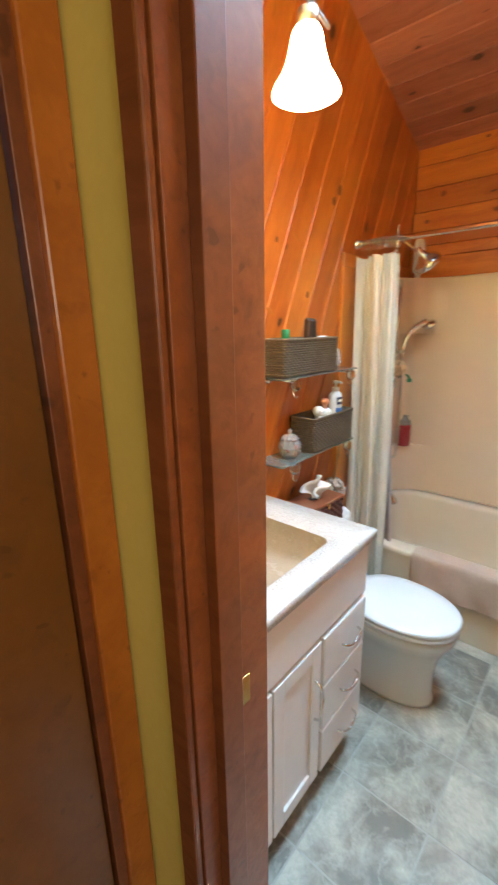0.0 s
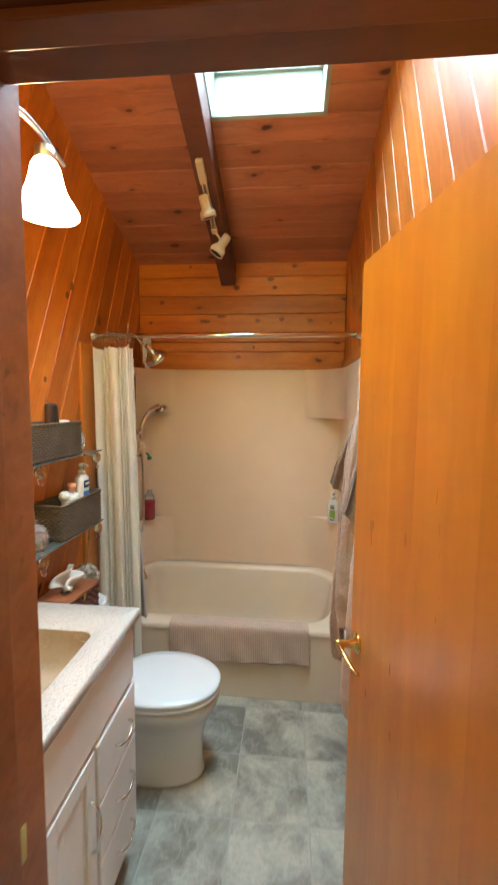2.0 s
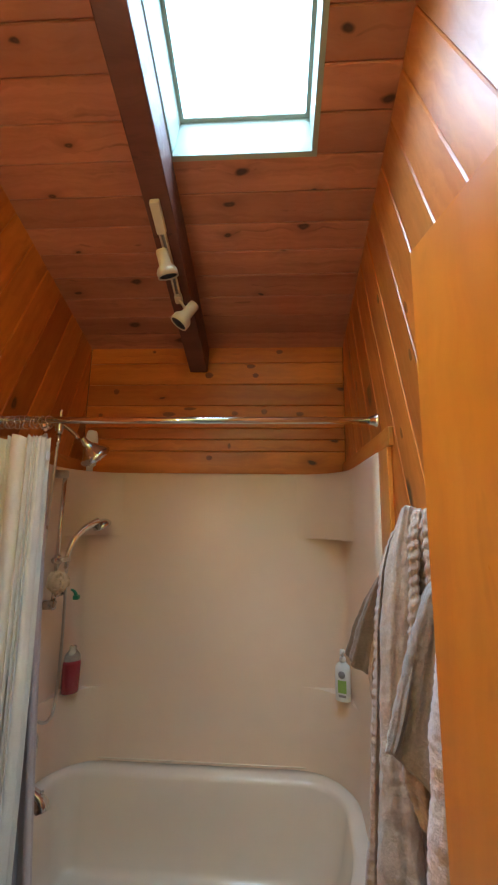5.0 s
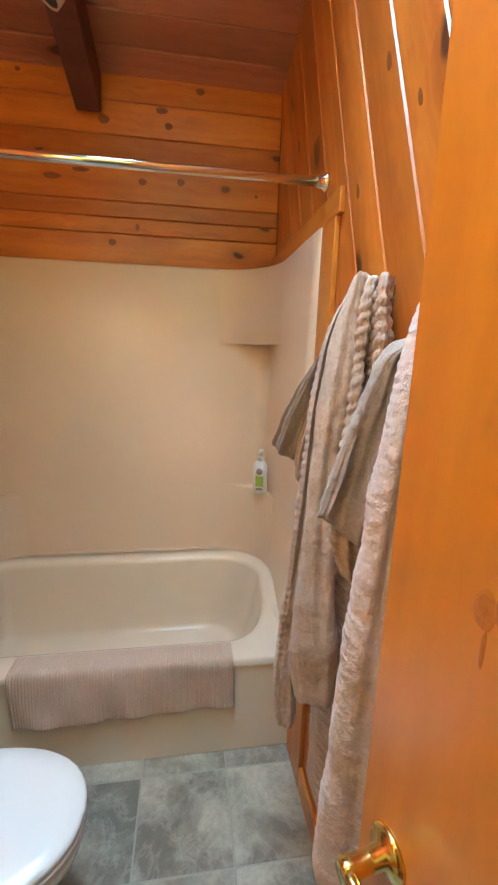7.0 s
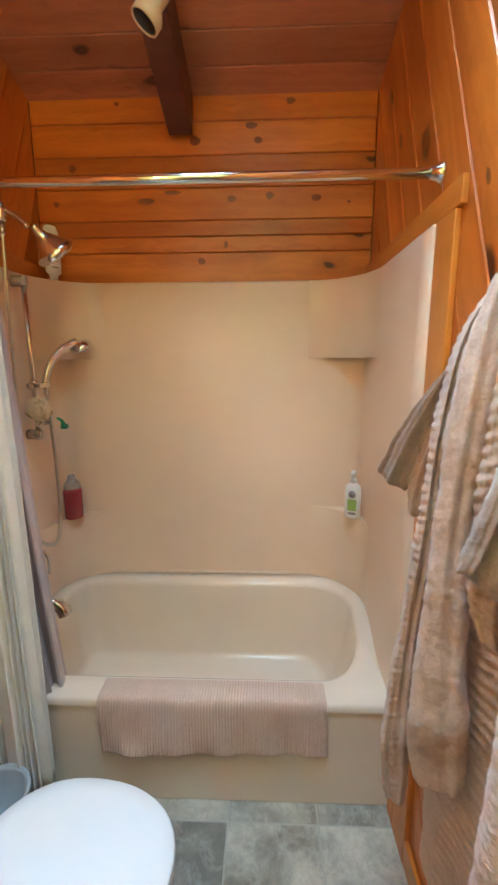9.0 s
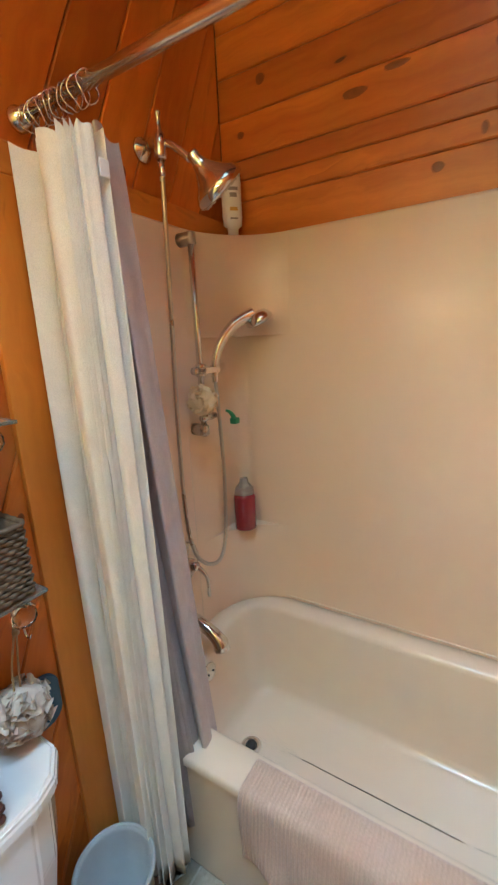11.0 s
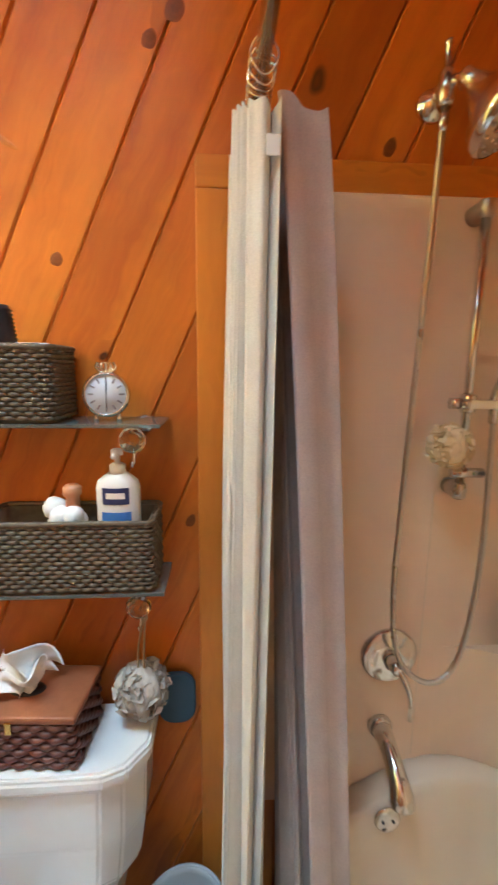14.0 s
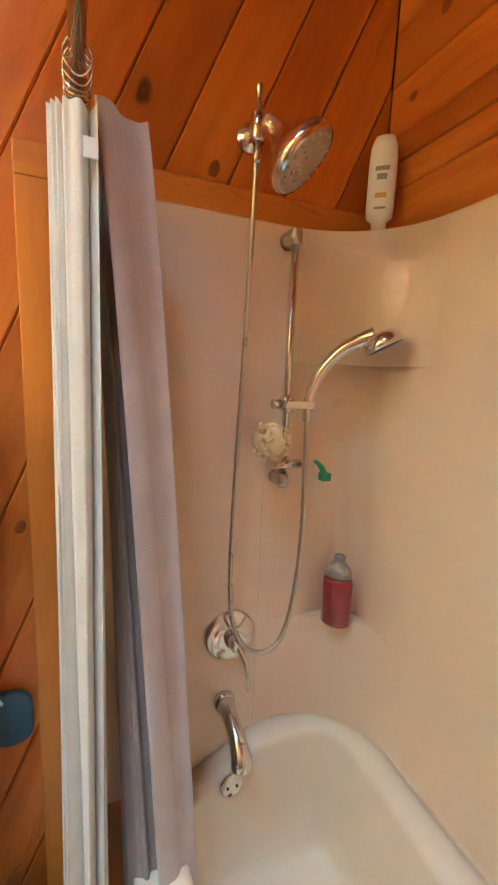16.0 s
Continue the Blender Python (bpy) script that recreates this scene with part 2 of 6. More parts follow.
m_blue = speckled("blue_plastic", (0.03, 0.10, 0.16), (0.025, 0.08, 0.13), 20, 0.5)
m_bin = speckled("grey_blue_plastic", (0.42, 0.46, 0.48), (0.36, 0.40, 0.42), 20, 0.4)
m_red = speckled("red_soap", (0.35, 0.03, 0.04), (0.28, 0.02, 0.03), 20, 0.15, Coat_Weight=0.6)
m_clear = speckled("clear_plastic", (0.78, 0.72, 0.70), (0.72, 0.66, 0.64), 20, 0.1, Transmission_Weight=0.7)
m_label_navy = speckled("navy_label", (0.02, 0.03, 0.10), (0.025, 0.035, 0.12), 20, 0.4)
m_label_blue = speckled("blue_label", (0.05, 0.20, 0.55), (0.06, 0.22, 0.6), 20, 0.4)
m_label_green = speckled("green_label", (0.30, 0.45, 0.10), (0.26, 0.40, 0.08), 20, 0.4)
m_label_gold = speckled("gold_label", (0.62, 0.36, 0.10), (0.55, 0.30, 0.08), 20, 0.4)
m_label_grey = speckled("grey_print", (0.25, 0.22, 0.22), (0.3, 0.27, 0.27), 20, 0.5)
m_bottle = speckled("white_bottle_plastic", (0.80, 0.79, 0.77), (0.77, 0.76, 0.74), 10, 0.3)
m_peach = speckled("peach_cap", (0.65, 0.30, 0.16), (0.58, 0.25, 0.13), 20, 0.4)
m_pouf_grey = speckled("grey_mesh", (0.55, 0.50, 0.44), (0.38, 0.34, 0.30), 70, 0.7, 0.4)
m_pouf_yellow = speckled("cream_mesh", (0.86, 0.68, 0.44), (0.80, 0.60, 0.36), 70, 0.7, 0.4)
m_green = speckled("green_plastic", (0.02, 0.28, 0.12), (0.02, 0.22, 0.10), 20, 0.35)
m_dial = speckled("clock_dial", (0.72, 0.74, 0.76), (0.68, 0.70, 0.72), 10, 0.4)
m_rope = speckled("jute_cord", (0.40, 0.28, 0.15), (0.30, 0.20, 0.10), 90, 0.8)


def m_glass_(name, color, rough=0.03):
    k = Nodes(name)
    return k.done(color, rough, Transmission_Weight=1.0, IOR=1.45)


m_glass = m_glass_("clear_glass", (0.93, 0.97, 0.95))
m_shelf = speckled("shelf_glass", (0.50, 0.58, 0.54), (0.46, 0.54, 0.50), 20, 0.06, Transmission_Weight=0.8)
m_pane = m_glass_("skylight_glass", (0.97, 0.99, 1.0))


def shade_glass():
    k = Nodes("lit_frosted_glass")
    k.bsdf.inputs["Emission Color"].default_value = (1.0, 0.67, 0.385, 1)
    k.bsdf.inputs["Emission Strength"].default_value = 60.0
    return k.done((0.9, 0.85, 0.78), 0.4)


m_shade = shade_glass()


def surround_material():
    """Moulded acrylic wall panel with a faint grid of small squares."""
    k = Nodes("surround_acrylic")
    v = k.coords()
    n = k.noise(v, 2.5, 2.0)
    col = k.mix(n, (0.82, 0.63, 0.475), (0.785, 0.59, 0.435))
    sep = k.tree.nodes.new("ShaderNodeSeparateXYZ")
    k.link(v, sep.inputs[0])
    lines = []
    for s in (k.math("ADD", sep.outputs[0], sep.outputs[1]), sep.outputs[2]):
        f = k.math("FRACT", k.math("MULTIPLY", s, 38.0))
        lines.append(k.ramp(k.math("ABSOLUTE", k.math("SUBTRACT", f, 0.5)), 0.38, 0.5, 0.0, 1.0))
    k.bump(k.math("MULTIPLY", k.math("MAXIMUM", *lines), -1.0), 0.10, 0.001)
    return k.done(col, k.ramp(n, 0.0, 1.0, 0.24, 0.36), Coat_Weight=0.06, Coat_Roughness=0.12)


m_surround = surround_material()


def tile_material():
    """Grey stone-look tile with pale clouds and veins, different on each tile."""
    k = Nodes("stone_tile")
    rnd = k.tree.nodes.new("ShaderNodeObjectInfo").outputs["Random"]
    v = k.coords(offset=rnd)
    big = k.noise(v, 4.2, 8.0, 0.64, 0.35)
    vein = k.noise(k.scaled(v, (1.0, 0.7, 1)), 7.0, 9.0, 0.66, 0.4)
    fine = k.noise(v, 60.0, 5.0, 0.65)
    col = k.mix(k.ramp(big, 0.40, 0.62, 0.0, 1.0), (0.200, 0.178, 0.140), (0.48, 0.43, 0.335))
    streak = k.ramp(k.math("ABSOLUTE", k.math("SUBTRACT", vein, 0.5)), 0.0, 0.035, 1.0, 0.0)
    col = k.mix(k.math("MULTIPLY", streak, 0.26), col, (0.60, 0.55, 0.45))
    col = k.mix(k.math("MULTIPLY", k.ramp(vein, 0.56, 0.72, 0.0, 1.0), 0.55), col, (0.13, 0.125, 0.112))
    col = k.mix(k.math("MULTIPLY", k.ramp(fine, 0.45, 0.7, 0.0, 1.0), 0.25), col, (0.12, 0.118, 0.108))
    k.bump(k.math("ADD", big, k.math("MULTIPLY", fine, 0.4)), 0.12, 0.002)
    return k.done(col, k.ramp(big, 0.3, 0.7, 0.30, 0.45))


m_tile = tile_material()
m_grout = speckled("grout", (0.42, 0.39, 0.33), (0.34, 0.31, 0.26), 120, 0.85, 0.2)


def granite_material():
    k = Nodes("speckled_counter")
    v = k.coords()
    a, b, c = k.noise(v, 330.0, 3.0, 0.7), k.noise(v, 160.0, 4.0, 0.7), k.noise(v, 7.0, 3.0)
    col = k.mix(k.ramp(a, 0.44, 0.56, 0.0, 1.0), (0.62, 0.59, 0.54), (0.46, 0.425, 0.385))
    col = k.mix(k.math("MULTIPLY", k.ramp(b, 0.54, 0.63, 0.0, 1.0), 0.8), col, (0.31, 0.26, 0.22))
    col = k.mix(k.math("MULTIPLY", k.ramp(c, 0.4, 0.7, 0.0, 1.0), 0.25), col, (0.62, 0.58, 0.54))
    return k.done(col, 0.25)


m_counter = granite_material()


def cloth(name, a, b, ribs=0.0, axis=1, depth=0.004, weave=260.0, through=0.0, amount=0.2, strength=0.7):
    k = Nodes(name)
    v = k.coords()
    n, f = k.noise(v, 14.0, 4.0), k.noise(v, weave, 3.0, 0.7)
    col = k.mix(k.ramp(n, 0.35, 0.65, 0.0, 1.0), a, b)
    col = k.mix(k.math("MULTIPLY", k.ramp(f, 0.4, 0.65, 0.0, 1.0), 0.35), col, tuple(c * 0.62 for c in b))
    h = f
    if ribs:
        sep = k.tree.nodes.new("ShaderNodeSeparateXYZ")
        k.link(v, sep.inputs[0])
        w = k.math("MULTIPLY_ADD", n, 0.5)
        s = k.math("SINE", k.math("ADD", k.math("MULTIPLY", sep.outputs[axis], ribs), k.math("MULTIPLY", w, 3.0)))
        h = k.math("ADD", k.math("MULTIPLY", f, 0.5), k.math("MULTIPLY", s, 0.6))
        col = k.mix(k.math("MULTIPLY", k.ramp(s, -1.0, 0.2, 1.0, 0.0), amount), col, tuple(c * 0.6 for c in b))
    k.bump(h, strength, depth)
    return k.done(col, 0.9, Sheen_Weight=0.25, Transmission_Weight=through)


m_curtain = cloth("white_curtain", (0.78, 0.74, 0.66), (0.72, 0.68, 0.60), weave=420, depth=0.0005, strength=0.25)
m_liner = cloth("mauve_liner", (0.56, 0.46, 0.43), (0.51, 0.415, 0.385), weave=300, depth=0.0006, strength=0.3)
# the liner's cloth again, darkened to paint the shade of its inner fold
m_liner_shaded = cloth("mauve_liner_shaded", (0.36, 0.31, 0.29), (0.31, 0.265, 0.25), weave=300, depth=0.0006, strength=0.3)
m_towel = cloth("pink_beige_towel", (0.66, 0.475, 0.365), (0.60, 0.425, 0.325), ribs=620, axis=0, depth=0.002, amount=0.14)
m_robe = cloth("beige_robe", (0.60, 0.425, 0.32), (0.50, 0.35, 0.26), weave=150, depth=0.004)
m_robe_pink = cloth("pale_robe", (0.72, 0.53, 0.43), (0.63, 0.455, 0.365), weave=150, depth=0.004)
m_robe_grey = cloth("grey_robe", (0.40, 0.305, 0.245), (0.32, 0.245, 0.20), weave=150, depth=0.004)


# ---------------------------------------------------------------- building helpers
def smooth(bm, on=True):
    for f in bm.faces:
        f.smooth = on
    return bm


def part(name, bm, material, parent=None, label="", recalc=True):
    """Links a bmesh as one mesh object under a thing or a part."""
    if recalc:
        bmesh.ops.recalc_face_normals(bm, faces=bm.faces)
    me = bpy.data.meshes.new(name)
    bm.to_mesh(me)
    bm.free()
    me.materials.append(material)
    ob = new(name, me)
    if parent is not None:
        ob.parent = parent
        if parent.type == "EMPTY":
            ob.matrix_parent_inverse = parent.matrix_basis.inverted()
    if label:
        tagged(ob, label)
    return ob


def thing(name, at, label, category, group="", kind=""):
    ob = new(name)
    ob.empty_display_size = 0.05
    ob.matrix_basis = Matrix.Translation(at)
    return tagged(ob, label, category, group, kind)


def box(x0, x1, y0, y1, z0, z1, bevel=0.0, m=None, segments=2):
    bm = bmesh.new()
    bmesh.ops.create_cube(bm, size=1.0)
    for v in bm.verts:
        v.co = Vector(((x0, x1)[v.co.x > 0], (y0, y1)[v.co.y > 0], (z0, z1)[v.co.z > 0]))
    if bevel:
        bmesh.ops.bevel(bm, geom=bm.edges[:], offset=bevel, segments=segments, affect="EDGES", profile=0.5)
    if m is not None:
        bm.transform(m)
    return bm


def join(*bms):
    me = bpy.data.meshes.new("joined")
    out = bmesh.new()
    for b in bms:
        b.to_mesh(me)
        b.free()
        out.from_mesh(me)
    bpy.data.meshes.remove(me)
    return out


def loft(loops, cap0=True, cap1=True, closed=True):
    """A skin over loops of equal point counts."""
    bm = bmesh.new()
    rows = [[bm.verts.new(p) for p in loop] for loop in loops]
    for a, b in zip(rows, rows[1:]):
        n = len(a)
        for i in range(n if closed else n - 1):
            j = (i + 1) % n
            bm.faces.new((a[i], a[j], b[j], b[i]))
    if closed and cap0:
        bm.faces.new(rows[0][::-1])
    if closed and cap1:
        bm.faces.new(rows[-1])
    return smooth(bm)


def lathe(profile, n=24, m=None, cap0=True, cap1=True):
    loops = [[Vector((r * math.cos(2 * math.pi * i / n), r * math.sin(2 * math.pi * i / n), z)) for i in range(n)] for r, z in profile]
    bm = loft(loops, cap0, cap1)
    if m is not None:
        bm.transform(m)
    return bm


def spline(points, steps=8):
    """A smooth line through points (Catmull-Rom)."""
    p = [Vector(q) for q in points]
    p = [2 * p[0] - p[1]] + p + [2 * p[-1] - p[-2]]
    out = []
    for i in range(1, len(p) - 2):
        a, b, c, d = p[i - 1:i + 3]
        for s in range(steps):
            t = s / steps
            out.append(0.5 * (2 * b + (c - a) * t + (2 * a - 5 * b + 4 * c - d) * t * t + (3 * b - a - 3 * c + d) * t ** 3))
    return out + [p[-2]]


def tube(points, radius, n=10, closed=False, flat=1.0):
    """A round bar along points; radius is a number or a function of 0..1."""
    pts = [Vector(p) for p in points]
    count = len(pts)
    loops, normal = [], None
    for i, p in enumerate(pts):
        if closed:
            d = pts[(i + 1) % count] - pts[i - 1]
        else:
            d = pts[min(i + 1, count - 1)] - pts[max(i - 1, 0)]
        d.normalize()
        if normal is None:
            normal = d.orthogonal().normalized()
        normal = (normal - d * normal.dot(d)).normalized()
        side = d.cross(normal)
        r = radius(i / max(1, count - 1)) if callable(radius) else radius
        loops.append([p + r * (math.cos(2 * math.pi * k / n) * normal + flat * math.sin(2 * math.pi * k / n) * side) for k in range(n)])
    if closed:
        loops.append(loops[0])
        bm = loft(loops, False, False)
        bmesh.ops.remove_doubles(bm, verts=bm.verts, dist=1e-6)
        return bm
    return loft(loops)


def rounded(cx, cy, hx, hy, r, z, n=8):
    """A rounded rectangle, anticlockwise, as a loop of 4 * (n + 1) points; r may be a pair, for the +x and the -x corners."""
    out = []
    radii = r if isinstance(r, tuple) else (r, r)
    for k, (sx, sy) in enumerate(((1, 1), (-1, 1), (-1, -1), (1, -1))):
        r = radii[0] if sx > 0 else radii[1]
        for i in range(n + 1):
            a = math.pi / 2 * (k + i / n)
            out.append(Vector((cx + sx * (hx - r) + r * math.cos(a), cy + sy * (hy - r) + r * math.sin(a), z)))
    return out


def clip(poly, a, b, c):
    """The part of a flat polygon where a * u + b * v <= c."""
    out = []
    for p, q in zip(poly, poly[1:] + poly[:1]):
        dp, dq = a * p[0] + b * p[1] - c, a * q[0] + b * q[1] - c
        if dp <= 0:
            out.append(p)
        if dp * dq < 0:
            t = dp / (dp - dq)
            out.append((p[0] + t * (q[0] - p[0]), p[1] + t * (q[1] - p[1])))
    return out


def slab(poly, z0, z1, inset=0.0):
    """A flat piece with the outline poly, its upper edge drawn in by a small bevel."""
    n = len(poly)
    area = sum(p[0] * q[1] - p[1] * q[0] for p, q in zip(poly, poly[1:] + poly[:1])) / 2
    if area < 0:
        poly = poly[::-1]
    top = []
    for i in range(n):
        p, a, b = Vector(poly[i]), Vector(poly[i - 1]), Vector(poly[(i + 1) % n])
        n1 = (p - a).normalized()
        n2 = (b - p).normalized()
        n1, n2 = Vector((-n1.y, n1.x)), Vector((-n2.y, n2.x))
        k = n1 + n2
        k = k / max(0.4, k.dot(n1)) if k.length > 1e-6 else n1
        top.append(p + k * inset)
    low = [Vector((*p, z0)) for p in poly]
    mid = [Vector((*p, z1 - inset)) for p in poly]
    bm = loft([low, mid, [Vector((*p, z1)) for p in top]])
    return smooth(bm, False)


def boards(wall, poly, to_world, angle, pitch, thick, start, material, name="board", inset=0.004):
    """Boards over the outline poly (u, v) of a wall, each an object with its grain along its own x."""
    ca, sa = math.cos(angle), math.sin(angle)
    local = [(p[0] * ca + p[1] * sa, -p[0] * sa + p[1] * ca) for p in poly]
    lo, hi = min(p[1] for p in local), max(p[1] for p in local)
    i = math.floor((lo - start) / pitch)
    while start + i * pitch < hi:
        v0 = start + i * pitch
        piece = clip(clip(local, 0, -1, -v0), 0, 1, v0 + pitch - 0.0015)
        i += 1
        if len(piece) < 3:
            continue
        clean = [p for k, p in enumerate(piece) if (Vector(p) - Vector(piece[k - 1])).length > 2e-3]
        if len(clean) < 3 or max(p[1] for p in clean) - min(p[1] for p in clean) < 0.012:
            continue
        u0 = min(p[0] for p in clean)
        ob = part(name, slab([(p[0] - u0, p[1] - v0) for p in clean], -thick, 0, inset), material, wall)
        ob.matrix_basis = to_world @ pose(0, 0, 0, 0, 0, math.degrees(angle)) @ Matrix.Translation((u0, v0, 0))


# ---------------------------------------------------------------- the room's structure
def structure(name, bm, material, label, category):
    return tagged(part(name, bm, material), label, category, kind="structure")


T = 0.012
floor = structure("floor", box(-0.1, ROOM_W + 0.1, 0.78, BACK + 0.1, -0.1, -0.0012), m_grout, "floor of grey stone-look tiles with pale grout", "floor")
hall_floor = structure("hall_floor", box(0.3, 2.4, -1.0, 0.78, -0.1, 0.0), m_hall_floor, "dark wooden floor of the hall", "floor")


def wall_with(name, x0, x1):
    y0, y1 = HALL_Y, BACK + 0.12
    bm = bmesh.new()
    pts = [(y0, -0.1), (y1, -0.1), (y1, ceil_z(y1) + 0.12), (y0, ceil_z(y0) + 0.12)]
    a = [bm.verts.new((x0, *p)) for p in pts]
    b = [bm.verts.new((x1, *p)) for p in pts]
    bm.faces.new(a[::-1])
    bm.faces.new(b)
    for i in range(4):
        j = (i + 1) % 4
        bm.faces.new((a[i], a[j], b[j], b[i]))
    return structure(name, bm, m_gap, "wall of diagonal varnished knotty pine boards", "wall")


wall_left = wall_with("wall_left", -0.13, -T)
wall_right = wall_with("wall_right", ROOM_W + T, ROOM_W + 0.13)
wall_back = structure("wall_back", box(-T, ROOM_W + T, BACK + T, BACK + 0.12, -0.1, CEIL_Z + 0.12), m_gap, "back wall of horizontal varnished knotty pine boards", "wall")

# the wall with the door: three blocks round the opening
DX0, DX1, HEAD = 0.64, 1.385, 2.052
wall_door = structure("wall_door", join(
    box(-T, DX0 - 0.02, HALL_Y, DOOR_Y, -0.1, 3.44),
    box(DX1 + 0.02, ROOM_W + T, HALL_Y, DOOR_Y, -0.1, 3.44),
    box(ROOM_W + 0.13, 2.4, HALL_Y, DOOR_Y, -0.1, 2.5),
    box(DX0 - 0.02, DX1 + 0.02, HALL_Y, DOOR_Y, HEAD + 0.02, 3.44)), m_yellow, "yellow painted wall round the bathroom doorway", "wall")

# door frame: jambs, head, stops and casings
frame_1 = thing("door_1_frame", (DX0, DOOR_Y, 0), "dark reddish wooden door frame with stops and casings", "door frame", kind="structure")
part("jamb", box(DX0 - 0.02, DX0, HALL_Y - 0.002, DOOR_Y + 0.03, 0, HEAD + 0.02, 0.002), m_casing, frame_1)
part("jamb", box(DX1, DX1 + 0.02, HALL_Y - 0.002, DOOR_Y + 0.008, 0, HEAD + 0.02, 0.002), m_casing, frame_1)
part("head", box(DX0, DX1, HALL_Y - 0.002, DOOR_Y + 0.002, HEAD, HEAD + 0.02, 0.002), m_casing, frame_1)
part("stop", box(DX0, DX0 + 0.022, 0.835, 0.885, 0, HEAD, 0.002), m_casing, frame_1)
part("stop", box(DX1 - 0.012, DX1, 0.845, 0.885, 0, HEAD, 0.002), m_casing, frame_1)
part("stop", box(DX0 + 0.012, DX1 - 0.012, 0.845, 0.885, HEAD - 0.012, HEAD, 0.002), m_casing, frame_1)
part("casing", box(DX0 - 0.045, DX0 - 0.004, HALL_Y - 0.018, HALL_Y - 0.003, 0, HEAD + 0.08, 0.004), m_casing, frame_1)
part("casing", box(DX1 + 0.006, DX1 + 0.085, HALL_Y - 0.018, HALL_Y - 0.003, 0, HEAD + 0.08, 0.004), m_casing, frame_1)
part("casing", box(DX0 - 0.006, DX1 + 0.006, HALL_Y - 0.018, HALL_Y - 0.003, HEAD + 0.006, HEAD + 0.08, 0.004), m_casing, frame_1)
part("strike_plate", box(DX0, DX0 + 0.0015, 0.893, 0.925, 0.94, 1.0, 0.0005), m_brass, frame_1, "small brass strike plate")

# the hall round the camera's start
HX = 0.455
hall_wall_side = structure("hall_wall_side", join(box(HX - 0.12, HX, -1.0, -0.30, -0.1, 2.5), box(HX - 0.12, HX, 0.745, HALL_Y, -0.1, 2.5), box(HX - 0.12, HX, -0.30, 0.745, 2.06, 2.5)), m_yellow, "yellow painted side wall of the hall", "wall")
hall_wall_back = structure("hall_wall_back", box(HX, 2.4, -1.1, -1.0, -0.1, 2.5), m_plaster, "plain painted hall wall", "wall")
# unseen end wall; its opening is made up to hold the fill lamp
hall_wall_end = structure("hall_wall_end", join(box(2.3, 2.4, -1.0, -0.65, 0, 2.5), box(2.3, 2.4, 0.45, HALL_Y, 0, 2.5), box(2.3, 2.4, -0.65, 0.45, 2.15, 2.5)), m_plaster, "unseen plain hall wall, left open for the added fill lamp", "wall")
hall_ceiling = structure("hall_ceiling", box(HX - 0.12, 2.4, -1.1, HALL_Y, 2.4, 2.5), m_plaster, "plain hall ceiling", "ceiling")
frame_2 = thing("door_2_frame", (HX, 0.66, 0), "orange-brown wooden casing of the next door in the hall", "door frame", kind="structure")
part("casing", box(HX, HX + 0.016, 0.742, 0.797, 0, 2.13, 0.004), m_orange_trim, frame_2)
part("casing", box(HX, HX + 0.016, -0.43, -0.345, 0, 2.13, 0.004), m_orange_trim, frame_2)
part("casing", box(HX, HX + 0.016, -0.345, 0.742, 2.045, 2.13, 0.004), m_orange_trim, frame_2)
part("jamb", box(HX - 0.12, HX + 0.004, 0.722, 0.7435, 0, 2.045, 0.002), m_casing, frame_2)
door_2 = thing("door_2", (HX, 0.2, 0), "closed orange-brown flush wooden door in the hall", "door", kind="structure")
part("leaf", box(HX - 0.045, HX - 0.004, -0.30, 0.717, 0.01, 2.04, 0.003, None), m_hall_door, door_2)

# ceiling: boards across the slope, in one mesh, with the opening for the skylight
V1 = (BACK - HALL_Y) / math.cos(TH) + 0.02
pieces = []
v, wide = -0.012, 0.122
while v < V1:
    w1 = min(v + wide - 0.0015, V1)
    spans = [(-0.008, ROOM_W + 0.008)]
    if w1 > SKY_V0 and v < SKY_V1:
        spans = [(-0.008, SKY_X0), (SKY_X1, ROOM_W + 0.008)]
        if v < SKY_V0:
            pieces.append(slab([(SKY_X0, v), (SKY_X1, v), (SKY_X1, SKY_V0), (SKY_X0, SKY_V0)], -0.014, 0, 0.004))
        if w1 > SKY_V1:
            pieces.append(slab([(SKY_X0, SKY_V1), (SKY_X1, SKY_V1), (SKY_X1, w1), (SKY_X0, w1)], -0.014, 0, 0.004))
    for a, b in spans:
        pieces.append(slab([(a, v), (b, v), (b, w1), (a, w1)], -0.014, 0, 0.004))
    v += wide
ceiling = structure("ceiling", join(*pieces), m_pine_ceiling, "sloping ceiling of reddish knotty pine boards", "ceiling")
ceiling.matrix_basis = ROOF
roof = structure("roof_deck", join(box(-0.13, SKY_X0 - 0.02, -0.15, V1, -0.12, -0.0145), box(SKY_X1 + 0.02, ROOM_W + 0.13, -0.15, V1, -0.12, -0.0145),
                                   box(SKY_X0 - 0.02, SKY_X1 + 0.02, -0.15, SKY_V0 - 0.02, -0.12, -0.0145), box(SKY_X0 - 0.02, SKY_X1 + 0.02, SKY_V1 + 0.02, V1, -0.12, -0.0145)),
                 m_gap, "roof deck over the boards", "roof")
roof.matrix_basis = ROOF

# skylight
window_1 = thing("window_1", ROOF @ Vector((SKY_X0, SKY_V0, 0)), "bright roof skylight in a pale painted shaft", "skylight", kind="structure")


def roof_box(*a, bevel=0.0):
    bm = box(*a, bevel=bevel)
    bm.transform(ROOF)
    return bm


